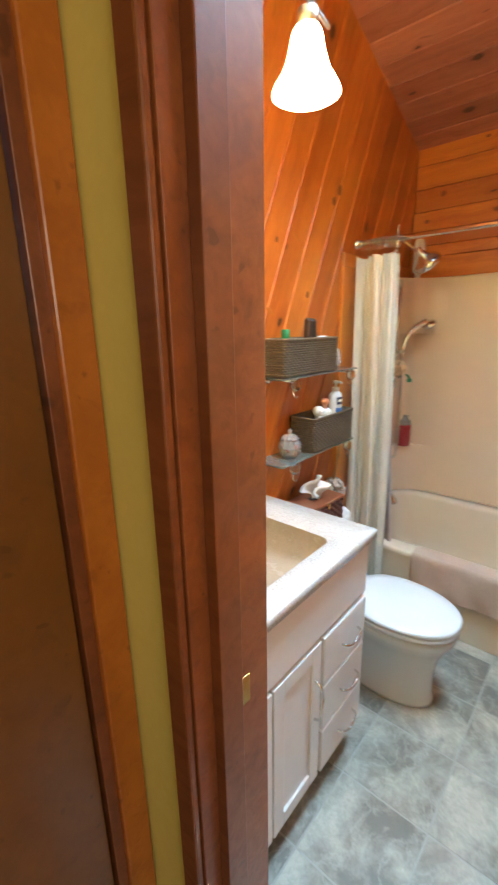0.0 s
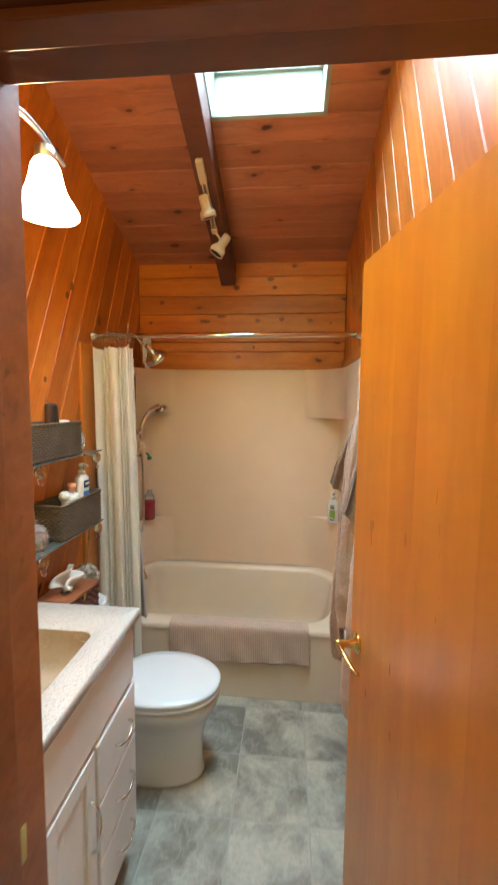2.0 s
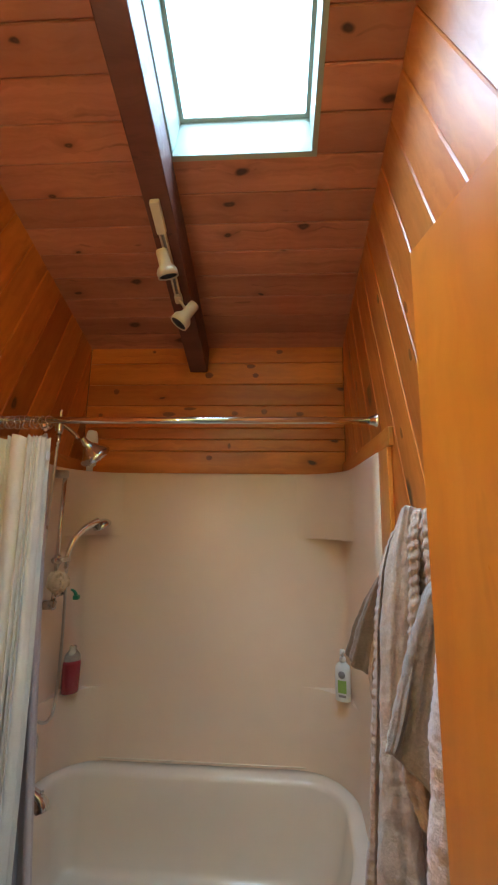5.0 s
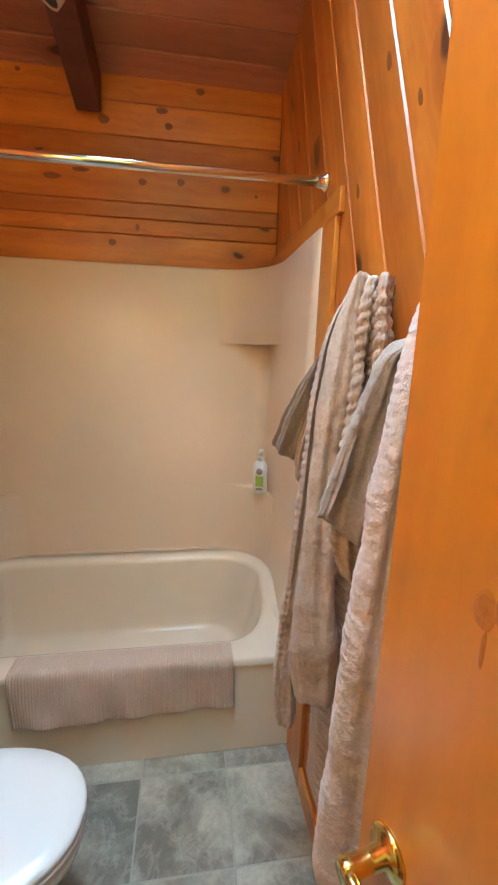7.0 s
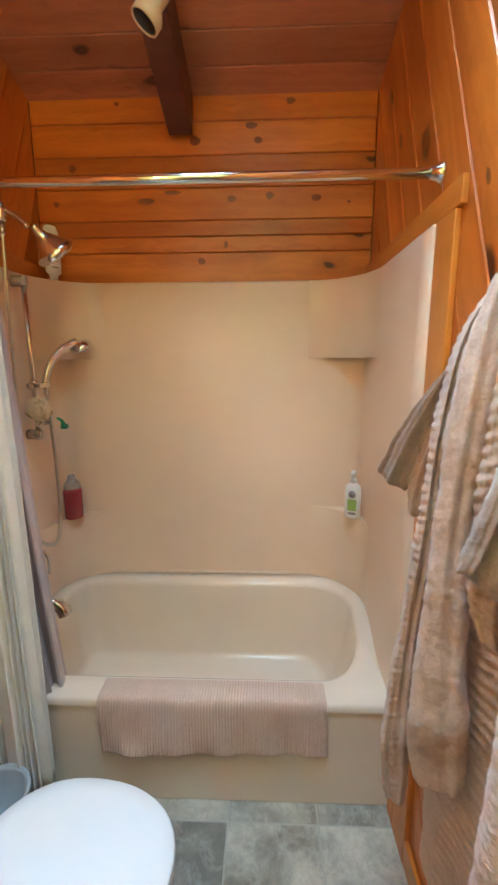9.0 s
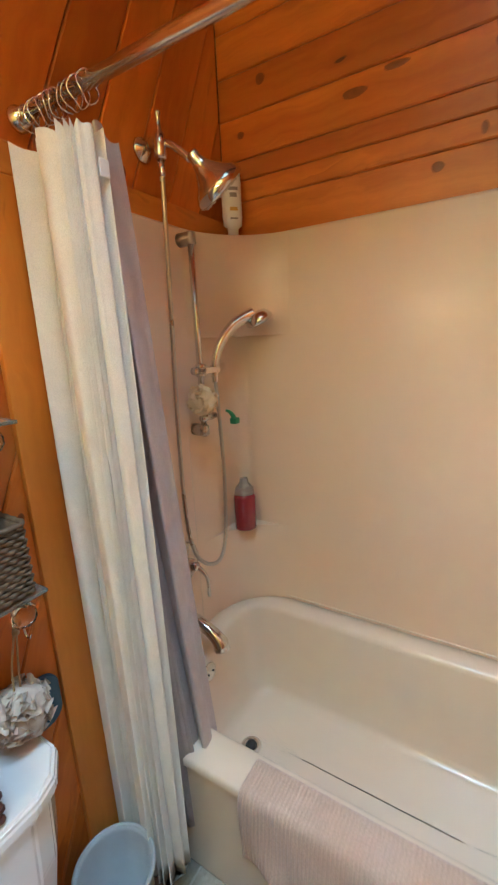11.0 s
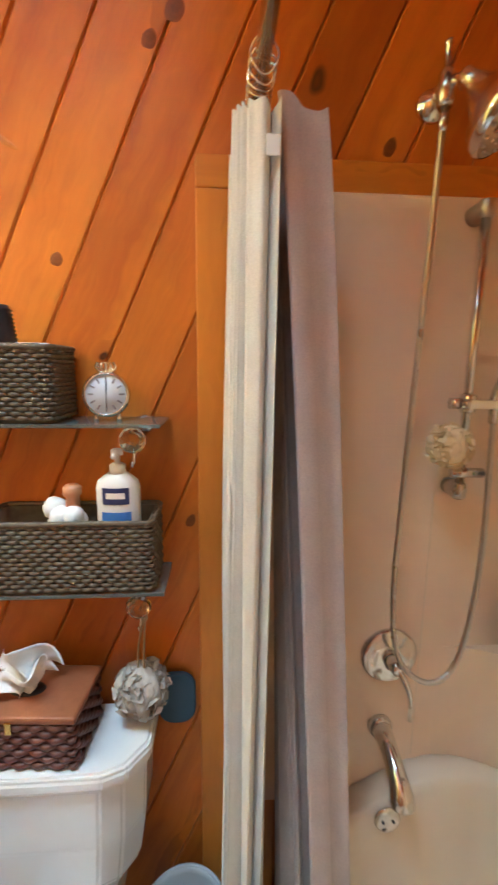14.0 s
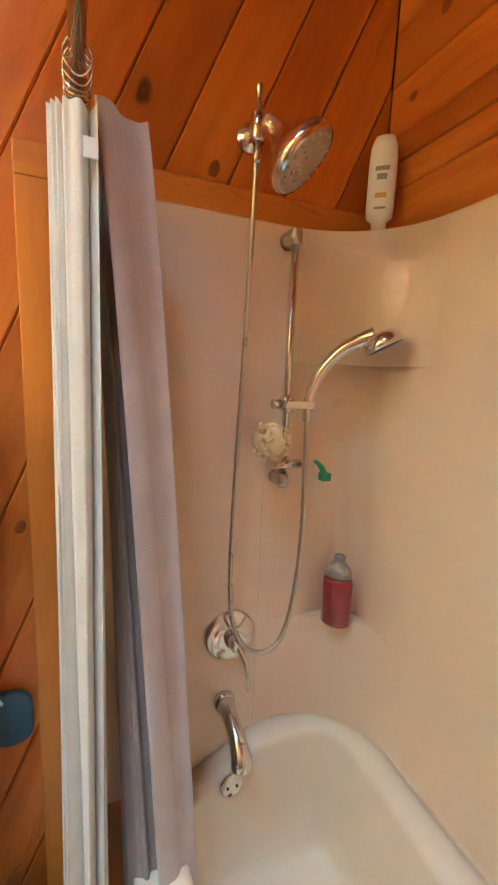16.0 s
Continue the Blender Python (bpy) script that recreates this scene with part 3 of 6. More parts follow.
part("shaft_board", roof_box(SKY_X0 - 0.018, SKY_X0, SKY_V0 - 0.018, SKY_V1 + 0.018, -SKY_H, 0.002), m_shaft, window_1)
part("shaft_board", roof_box(SKY_X1, SKY_X1 + 0.018, SKY_V0 - 0.018, SKY_V1 + 0.018, -SKY_H, 0.002), m_shaft, window_1)
part("shaft_board", roof_box(SKY_X0, SKY_X1, SKY_V0 - 0.018, SKY_V0, -SKY_H, 0.002), m_shaft, window_1)
part("shaft_board", roof_box(SKY_X0, SKY_X1, SKY_V1, SKY_V1 + 0.018, -SKY_H, 0.002), m_shaft, window_1)
for a in ((SKY_X0, SKY_X0 + 0.014, SKY_V0, SKY_V1), (SKY_X1 - 0.014, SKY_X1, SKY_V0, SKY_V1), (SKY_X0 + 0.014, SKY_X1 - 0.014, SKY_V0, SKY_V0 + 0.014), (SKY_X0 + 0.014, SKY_X1 - 0.014, SKY_V1 - 0.014, SKY_V1)):
    part("window_frame", roof_box(*a, -SKY_H + 0.004, -SKY_H + 0.018), m_shaft, window_1)
part("curb", join(roof_box(SKY_X0 - 0.06, SKY_X0 - 0.019, SKY_V0 - 0.06, SKY_V1 + 0.06, -SKY_H - 0.06, -0.121), roof_box(SKY_X1 + 0.019, SKY_X1 + 0.06, SKY_V0 - 0.06, SKY_V1 + 0.06, -SKY_H - 0.06, -0.121),
                  roof_box(SKY_X0 - 0.018, SKY_X1 + 0.018, SKY_V0 - 0.06, SKY_V0 - 0.019, -SKY_H - 0.06, -0.121), roof_box(SKY_X0 - 0.018, SKY_X1 + 0.018, SKY_V1 + 0.019, SKY_V1 + 0.06, -SKY_H - 0.06, -0.121)), m_gap, window_1)
pane = part("pane", roof_box(SKY_X0 + 0.001, SKY_X1 - 0.001, SKY_V0 + 0.001, SKY_V1 - 0.001, -SKY_H - 0.006, -SKY_H + 0.002), m_pane, window_1)
pane.visible_shadow = False

# roof beam with its track of spot lamps
BX0, BX1 = 0.574, 0.668
BEAM_D = 0.155
beam = structure("beam", roof_box(BX0, BX1, -0.02, V1, 0.001, BEAM_D, bevel=0.004), m_beam, "dark red-brown stained roof beam", "beam")

# tiled floor
TILE, GX, GY = 0.3055, 0.834, 2.477
for i in range(-3, 3):
    for j in range(-6, 1):
        x0, x1 = max(0.0, GX + i * TILE), min(ROOM_W, GX + (i + 1) * TILE)
        y0, y1 = max(0.79, GY + j * TILE), min(APRON + 0.03, GY + (j + 1) * TILE)
        if x1 - x0 < 0.02 or y1 - y0 < 0.02:
            continue
        g = 0.0028
        ob = part("tile", slab([(x0 + g, y0 + g), (x1 - g, y0 + g), (x1 - g, y1 - g), (x0 + g, y1 - g)], -0.006, 0.0, 0.0015), m_tile, floor)

# boards of the three walls
LEAN = math.radians(65.5)
TO_LEFT = Matrix(((0, 0, 1, 0), (1, 0, 0, 0), (0, 1, 0, 0), (0, 0, 0, 1)))
TO_RIGHT = Matrix(((0, 0, -1, ROOM_W), (1, 0, 0, 0), (0, 1, 0, 0), (0, 0, 0, 1)))
TO_BACK = Matrix(((1, 0, 0, 0), (0, 0, -1, BACK), (0, 1, 0, 0), (0, 0, 0, 1)))
side = [(DOOR_Y, 0.0), (BACK, 0.0), (BACK, ceil_z(BACK) + 0.008), (DOOR_Y, ceil_z(DOOR_Y) + 0.008)]
PITCH = 0.1315
start = -2.205 * math.sin(LEAN) + 1.60 * math.cos(LEAN) + 0.012
boards(wall_left, side, TO_LEFT, LEAN, PITCH, T - 0.001, start, m_pine)
start = -2.30 * math.sin(LEAN) + 2.10 * math.cos(LEAN) + 0.022
boards(wall_right, side, TO_RIGHT, LEAN, PITCH, T - 0.001, start, m_pine)
for z0, z1 in ((1.84, 1.99), (1.99, 2.054), (2.054, 2.116), (2.116, 2.24), (2.24, 2.36), (2.36, 2.482), (2.482, CEIL_Z + 0.008)):
    boards(wall_back, [(0, z0), (ROOM_W, z0), (ROOM_W, z1), (0, z1)], TO_BACK, 0.0, z1 - z0, T - 0.001, z0, m_pine)
boards(wall_back, [(0, 0.0), (ROOM_W, 0.0), (ROOM_W, 1.84), (0, 1.84)], TO_BACK, 0.0, 0.1235, T - 0.001, 0.0, m_pine)

# knots in the boards: place in the wall, half length along the grain, half width
knot_mesh = bpy.data.meshes.new("knot")
knot_bm = lathe([(1.0, 0.0), (0.85, 0.5), (0.5, 0.8), (0.0, 0.9)], 18, None, False, False)
for q in knot_bm.verts:
    q.co.x *= 1 + 0.10 * math.sin(3 * math.atan2(q.co.y, q.co.x) + 1)
knot_bm.to_mesh(knot_mesh)
knot_bm.free()
knot_mesh.materials.append(m_knot)
door_knot_mesh = knot_mesh.copy()
door_knot_mesh.materials[0] = m_knot_door


def knots(parent, to_world, angle, places, mesh=knot_mesh):
    for u, v, a, b in places:
        ob = new("knot", mesh)
        ob.parent = parent
        if parent.type == "EMPTY":
            ob.matrix_parent_inverse = parent.matrix_basis.inverted()
        ob.matrix_basis = to_world @ Matrix.Translation((u, v, 0.0)) @ pose(0, 0, 0, 0, 0, angle) @ Matrix.Diagonal((a, b, 0.0012, 1))


LEAN_DEG = math.degrees(LEAN)
knots(wall_back, TO_BACK, 0, ((0.672, 2.411, 0.022, 0.017), (0.459, 2.191, 0.036, 0.013), (0.572, 2.222, 0.034, 0.009), (0.818, 2.195, 0.017, 0.013), (0.976, 2.205, 0.016, 0.015), (1.166, 2.193, 0.020, 0.013),
                              (0.901, 2.462, 0.024, 0.012), (0.928, 2.409, 0.016, 0.013), (1.057, 2.545, 0.018, 0.013), (0.687, 1.954, 0.016, 0.013), (0.16, 2.319, 0.016, 0.016), (0.081, 2.185, 0.013, 0.011),
                              (0.792, 2.018, 0.008, 0.015), (1.30, 2.175, 0.008, 0.006), (0.36, 2.55, 0.010, 0.008)))
knots(wall_right, TO_RIGHT, LEAN_DEG, ((2.160, 2.085, 0.022, 0.010), (2.172, 2.232, 0.026, 0.010), (2.006, 2.215, 0.020, 0.008), (2.016, 1.950, 0.018, 0.007), (2.879, 2.238, 0.030, 0.012), (2.273, 1.890, 0.020, 0.009), (2.458, 2.423, 0.024, 0.010)))
knots(wall_left, TO_LEFT, LEAN_DEG, ((2.315, 2.180, 0.024, 0.018), (2.266, 2.128, 0.018, 0.014), (2.331, 1.168, 0.016, 0.010), (2.068, 1.729, 0.014, 0.012), (2.746, 1.962, 0.020, 0.012), (1.849, 1.918, 0.012, 0.009), (1.912, 1.900, 0.013, 0.007)))
knots(wall_left, TO_LEFT, LEAN_DEG - 95, ((1.978, 1.945, 0.034, 0.007), (1.80, 1.66, 0.03, 0.009)), door_knot_mesh)

# trim round the tub's alcove
TRIM_Z0, TRIM_Z1, TY0 = 1.868, 1.93, 2.35


def trim(name, bm_args, along, label=""):
    """A trim board with the grain along its length."""
    x0, x1, y0, y1, z0, z1 = bm_args
    c = Vector(((x0 + x1) / 2, (y0 + y1) / 2, (z0 + z1) / 2))
    dx, dy, dz = x1 - x0, y1 - y0, z1 - z0
    if along == "z":
        rot, dims = Matrix(((0, 1, 0), (0, 0, 1), (1, 0, 0))), (dz, dx, dy)
    elif along == "y":
        rot, dims = Matrix(((0, 0, 1), (1, 0, 0), (0, 1, 0))), (dy, dz, dx)
    else:
        rot, dims = Matrix.Identity(3), (dx, dy, dz)
    h = [d / 2 for d in dims]
    ob = part(name, box(-h[0], h[0], -h[1], h[1], -h[2], h[2], 0.003), m_trim)
    ob.matrix_basis = Matrix.Translation(c) @ rot.to_4x4()
    return tagged(ob, label or "orange varnished pine trim board on the wall", "trim", kind="structure")


for x0, x1 in ((0.0, 0.016), (ROOM_W - 0.016, ROOM_W)):
    trim("trim", (x0, x1, TY0 + (0 if x0 == 0 else 0.025), 2.4855, 0.0, TRIM_Z0), "z")
    trim("trim", (x0, x1, 2.486, 2.539, 0.0, RIM), "z")
    trim("trim", (x0, x1, TY0, BACK - 0.001, TRIM_Z0 + 0.0005, TRIM_Z1), "y")
trim("baseboard", (ROOM_W - 0.014, ROOM_W, 0.96, TY0 + 0.036, 0.0, 0.09), "y", "varnished pine baseboard along the wall")
trim("baseboard", (0.0, 0.014, 1.73, TY0 - 0.004, 0.0, 0.09), "y", "varnished pine baseboard along the wall")

# ---------------------------------------------------------------- bathtub and surround
tub = thing("bathtub", (0.7, APRON, 0), "almond acrylic alcove bathtub with a flat front apron", "bathtub")
X0, X1, Y1 = 0.004, ROOM_W - 0.004, BACK - 0.004
part("apron", box(X0, X1, APRON + 0.006, APRON + 0.036, 0.0, RIM - 0.01, 0.003), m_tub, tub)


def rise(y):
    """The rim is low along the front and climbs to a ledge along the back."""
    s = min(1.0, max(0.0, (y - 2.64) / 0.30))
    return RIM + 0.115 * s * s * (3 - 2 * s)


def tub_loop(inset_x0, inset_x1, inset_f, inset_b, r, z, follow=1.0, n=12):
    x0, x1, y0, y1 = X0 + inset_x0, X1 - inset_x1, APRON + inset_f, Y1 - inset_b
    pts = rounded((x0 + x1) / 2, (y0 + y1) / 2, (x1 - x0) / 2, (y1 - y0) / 2, r, 0, n)
    return [Vector((p.x, p.y, z + follow * (rise(p.y) - RIM))) for p in pts]


def bowed(loop):
    """More points along the straight runs."""
    out = []
    for j, (p, q) in enumerate(zip(loop, loop[1:] + loop[:1])):
        k = 10 if j % 13 == 12 else 1
        out += [p.lerp(q, i / k) for i in range(k)]
    return out


def tub_ring(*a, **kw):
    z, follow = a[5], kw.get("follow", 1.0)
    pts = bowed(tub_loop(*a, **kw))
    return [Vector((p.x, p.y, z + follow * (rise(p.y) - RIM))) for p in pts]


basin = loft([tub_ring(0, 0, 0, 0, 0.012, RIM - 0.03), tub_ring(0, 0, 0, 0, 0.012, RIM - 0.008), tub_ring(0.005, 0.005, 0.008, 0.005, 0.014, RIM),
              tub_ring(0.072, 0.062, 0.105, 0.078, (0.17, 0.10), RIM - 0.004), tub_ring(0.082, 0.072, 0.117, 0.088, (0.17, 0.095), RIM - 0.010), tub_ring(0.088, 0.078, 0.126, 0.094, (0.17, 0.09), RIM - 0.026),
              tub_ring(0.095, 0.100, 0.140, 0.100, (0.17, 0.085), RIM - 0.12, follow=0.6), tub_ring(0.105, 0.135, 0.155, 0.106, (0.16, 0.08), 0.24, follow=0.0), tub_ring(0.118, 0.160, 0.17, 0.110, (0.15, 0.075), 0.175, follow=0.0),
              tub_ring(0.130, 0.178, 0.185, 0.122, (0.14, 0.07), 0.155, follow=0.0), tub_ring(0.15, 0.20, 0.21, 0.145, (0.13, 0.06), 0.148, follow=0.0), tub_ring(0.4, 0.5, 0.33, 0.3, 0.02, 0.143, follow=0.0)], False, True)
part("basin", basin, m_tub, tub)
over = part("overflow_plate", lathe([(0.0, 0.006), (0.026, 0.006), (0.031, 0.003), (0.033, 0.0)], 28, pose(0.101, 2.806, 0.430, 0, 84, 0), False, True), m_chrome, tub, "round chrome overflow plate")
for dy in (-0.013, 0.013):
    part("screw", lathe([(0.0035, -0.001), (0.0035, 0.0025), (0.002, 0.0035)], 10, pose(0.107, 2.806 + dy, 0.430, 0, 84, 0)), m_black, over)
drain = part("drain", lathe([(0.0, 0.002), (0.018, 0.002), (0.02, 0.006), (0.03, 0.005), (0.036, 0.001)], 24, pose(0.23, 2.845, 0.1465), False, False), m_chrome, tub, "chrome drain ring")
part("stopper", lathe([(0.0165, 0.0), (0.0165, 0.008), (0.012, 0.011), (0.0, 0.012)], 18, pose(0.23, 2.845, 0.149), False, False), m_black, drain)

surround = thing("tub_surround", (0.7, BACK, 0.5), "almond moulded tub surround panels with corner shelves", "tub surround")
SZ0, SZ1, SR = 0.50, 1.868, 0.075


def wrap(d, r, z, y_front=2.487, n=12):
    """The line of the surround round three sides, d in from the walls."""
    xl, xr, yb = d, ROOM_W - d, BACK - d
    pts = [Vector((xl, y_front + (yb - r - y_front) * i / 8, z)) for i in range(8)]
    pts += [Vector((xl + r - r * math.cos(a), yb - r + r * math.sin(a), z)) for a in (math.pi / 2 * i / n for i in range(n + 1))]
    pts += [Vector((xl + r + (xr - xl - 2 * r) * i / 10, yb, z)) for i in range(1, 10)]
    pts += [Vector((xr - r + r * math.sin(a), yb - r + r * math.cos(a), z)) for a in (math.pi / 2 * i / n for i in range(n + 1))]
    pts += [Vector((xr, yb - r - (yb - r - y_front) * i / 8, z)) for i in range(1, 9)]
    lip = 0.018 if d > 0.01 else 0.0025
    return [Vector((min(lip, d) * 0.2, y_front, z))] + pts + [Vector((ROOM_W - min(lip, d) * 0.2, y_front, z))]


def dip(loop):
    """The panels stand on the ledge of the tub."""
    return [Vector((p.x, p.y, rise(p.y) + 0.001)) for p in loop]


part("wall_panel", loft([dip(wrap(0.022, SR, 0)), wrap(0.022, SR, 0.60), wrap(0.022, SR, 1.1), wrap(0.022, SR, SZ1 - 0.008), wrap(0.019, SR, SZ1), wrap(0.0025, 0.02, SZ1)], closed=False), m_surround, surround, recalc=False)
part("ledge_bead", tube([Vector((p.x, p.y, rise(p.y) + 0.012)) for p in wrap(0.022, SR, 0) if p.y > 3.0], 0.003, 8), m_tub, surround)


def corner_block(right, z0, z1, reach, hollow):
    """A moulded block that fills a back corner behind a bowed front; its top or underside is a shelf."""
    n = 12
    cx, s = (ROOM_W - 0.0215, -1) if right else (0.0215, 1)

    def loop(z, k):
        pts = [Vector((cx - s * 0.012, BACK - 0.010, z))]
        for i in range(n + 1):
            f = i / n
            a = math.pi / 2 * f
            u = (1 - hollow) * f + hollow * (1 - math.cos(a))
            w = (1 - hollow) * (1 - f) + hollow * (1 - math.sin(a))
            pts.append(Vector((cx + s * reach * k * u, BACK - 0.0215 - reach * 1.1 * k * w, z)))
        return pts

    front = [loop(z, 1.0)[1:] for z in (z1 - 0.004, z1 - 0.08, (z0 + z1) / 2, z0 + 0.004)]
    skin = loft([loop(z1, 0.985)[1:]] + front + [loop(z0, 0.985)[1:]], closed=False)
    caps = bmesh.new()
    caps.faces.new([caps.verts.new(p) for p in loop(z1, 0.985)])
    caps.faces.new([caps.verts.new(p) for p in loop(z0, 0.985)])
    return join(skin, caps)


for right, z0, z1, reach, hollow in ((True, 0.525, 0.872, 0.23, 1.0), (False, 0.525, 0.838, 0.23, 1.0), (True, 1.548, SZ1 - 0.001, 0.24, 1.0), (False, 1.548, SZ1 - 0.001, 0.24, 1.0)):
    part("corner_shelf", corner_block(right, z0, z1, reach, hollow), m_surround, surround)
part("panel_seam", box(0.0215, 0.0228, 2.892, 2.8945, 0.53, 1.235), m_tub, surround)

# shower curtain rod
ROD_Y, ROD_Z = 2.465, 1.975
rod = thing("shower_curtain_rod", (0.7, ROD_Y, ROD_Z), "chrome shower curtain rod between the side walls", "curtain rod")
part("bar", tube([(0.018, ROD_Y, ROD_Z), (ROOM_W - 0.018, ROD_Y, ROD_Z)], 0.0125, 16), m_chrome, rod)
for x, a in ((0.0165, 90), (ROOM_W - 0.0165, -90)):
    part("flange", lathe([(0.024, 0.0), (0.024, 0.006), (0.018, 0.012), (0.0135, 0.03)], 20, pose(x, ROD_Y, ROD_Z, 0, a, 0)), m_chrome, rod)
for i in range(10):
    x = 0.05 + 0.019 * i + 0.004 * math.sin(i * 2.3)
    ring = [(x + 0.004 * math.sin(3 * a + i), ROD_Y + 0.021 * math.cos(a), ROD_Z - 0.008 + 0.024 * math.sin(a)) for a in (2 * math.pi * k / 20 for k in range(20))]
    part("ring", tube(ring, 0.0017, 6, closed=True), m_chrome, rod)

# curtains
TOP = 1.925


def curtain(name, material, path, top, bottom, drift, thick, folds, label, rows=34, n=150, ripple=0.3, loose=1.0):
    """A hanging sheet: a line of folds at the top that spreads and leans on the way down."""
    ob = thing(name, (*path[0], bottom), label, "shower curtain")
    line = spline([(p[0], p[1], 0) for p in path], 10)
    loops = []
    for r in range(rows + 1):
        s = r / rows
        z = top + (bottom - top) * s
        front, backside = [], []
        for i in range(n + 1):
            u = i / n
            k = u * (len(line) - 1)
            a, b = line[int(k)], line[min(int(k) + 1, len(line) - 1)]
            p = a.lerp(b, k - int(k))
            d = (line[min(int(k) + 1, len(line) - 1)] - line[max(int(k) - 1, 0)]).normalized()
            nrm = Vector((-d.y, d.x, 0))
            amp = folds[1] * (0.75 + 0.45 * s) * (0.75 + ripple * math.sin(7 * u + 3 * s) + 0.2 * math.sin(15 * u - 2 * s))
            uu = u + loose * (0.5 * math.sin(9.0 * u + 1.0) + 0.4 * math.sin(17.0 * u + 2.0 + 1.5 * s)) / folds[0]
            ph = 2 * math.pi * folds[0] * uu + 0.9 * loose * s * math.sin(9 * u) + 0.3 * loose * math.sin(5 * s + 11 * u)
            w = math.sin(ph)
            q = p + nrm * amp * w + d * amp * 0.12 * math.sin(2 * ph)
            dx, dy = drift(s, u)
            front.append(Vector((q.x + dx, q.y + dy, z - 0.006 * math.sin(ph) * (s < 0.01))))
            backside.append(front[-1] + nrm * thick)
        loops.append(front + backside[::-1])
    part("header", loft(loops[:2], False, False), material, ob)
    part("fabric", loft(loops[1:-1], False, False), material, ob)
    part("hem", loft(loops[-2:], False, True), material, ob)
    return ob


white_curtain = curtain("shower_curtain", m_curtain, [(0.04, 2.425), (0.09, 2.455), (0.14, 2.425), (0.195, 2.432), (0.213, 2.455), (0.210, 2.49)], TOP - 0.015, 0.15,
                        lambda s, u: (0.034 * s, -0.03 * s * (1.0 - 0.9 * u)), 0.0025, (8.0, 0.017), "white fabric shower curtain gathered in folds against the wall")
liner = curtain("shower_liner", m_liner, [(0.13, 2.512), (0.175, 2.500), (0.203, 2.490), (0.192, 2.52), (0.178, 2.548), (0.172, 2.574)], TOP + 0.004, 0.155,
                lambda s, u: (0.055 * s * s, (0.118 if u < 0.3 else 0.118 + 0.03 * min(1.0, (u - 0.3) / 0.3) - 0.03 * u) * s ** 0.8), 0.002, (1.6, 0.004), "mauve mesh-textured shower liner hanging inside the tub", loose=0.12)
# inner fold of the same liner, with its shade in the colour
liner_edge = curtain("shower_liner", m_liner_shaded, [(0.075, 2.490), (0.105, 2.486), (0.125, 2.490), (0.120, 2.500), (0.110, 2.508)], TOP - 0.03, 0.155,
                     lambda s, u: (0.105 * s, (0.035 + 0.085 * u) * s ** 0.9), 0.002, (3.0, 0.005), "inner fold of the mauve shower liner, its shade painted in dark grey", loose=0.12)
part("care_tag", box(0.224, 0.227, 2.47, 2.492, 1.832, 1.862, 0.001, None), m_tissue, white_curtain, "small white fabric tag")

# ---------------------------------------------------------------- shower fittings
shower = thing("overhead_shower", (0.0, 2.826, 2.04), "chrome shower arm with diverter and round shower head", "shower head")
part("escutcheon", lathe([(0.032, 0.0), (0.03, 0.006), (0.018, 0.012), (0.012, 0.02)], 24, pose(0.0, 2.826, 2.04, 0, 90, 0)), m_chrome, shower)
part("arm", tube(spline([(0.01, 2.826, 2.04), (0.05, 2.826, 2.045), (0.10, 2.828, 2.03), (0.155, 2.832, 1.985)]), 0.0095, 12), m_chrome, shower)
part("diverter", join(lathe([(0.014, -0.03), (0.016, -0.022), (0.016, 0.022), (0.012, 0.03), (0.007, 0.034), (0.006, 0.07), (0.0075, 0.072), (0.0075, 0.078), (0.003, 0.081)], 16, pose(0.072, 2.818, 2.03)),
                      lathe([(0.012, -0.02), (0.016, -0.012), (0.016, 0.012), (0.012, 0.02)], 16, pose(0.05, 2.826, 2.045, 0, 90, 0))), m_chrome, shower)
HEAD_DIR = Vector((0.40, 0.58, -0.71)).normalized()
turn = HEAD_DIR.to_track_quat("Z", "Y").to_matrix().to_4x4()
at = Matrix.Translation((0.235, 2.84, 1.905))
part("bell", lathe([(0.011, -0.10), (0.015, -0.095), (0.015, -0.08), (0.022, -0.06), (0.042, -0.035), (0.062, -0.018), (0.068, -0.006), (0.069, 0.004), (0.065, 0.010)], 32, at @ turn, True, False), m_chrome, shower)
face = part("spray_face", lathe([(0.064, 0.009), (0.045, 0.012), (0.0, 0.012)], 32, at @ turn, False, False), m_brushed, shower, "dull metal spray face")
for ring_r, count in ((0.02, 6), (0.038, 12), (0.055, 18)):
    for i in range(count):
        a = 2 * math.pi * i / count
        part("nozzle", lathe([(0.0028, 0.010), (0.0028, 0.0145), (0.0015, 0.0155)], 6, at @ turn @ pose(ring_r * math.cos(a), ring_r * math.sin(a), 0)), m_brushed, face)

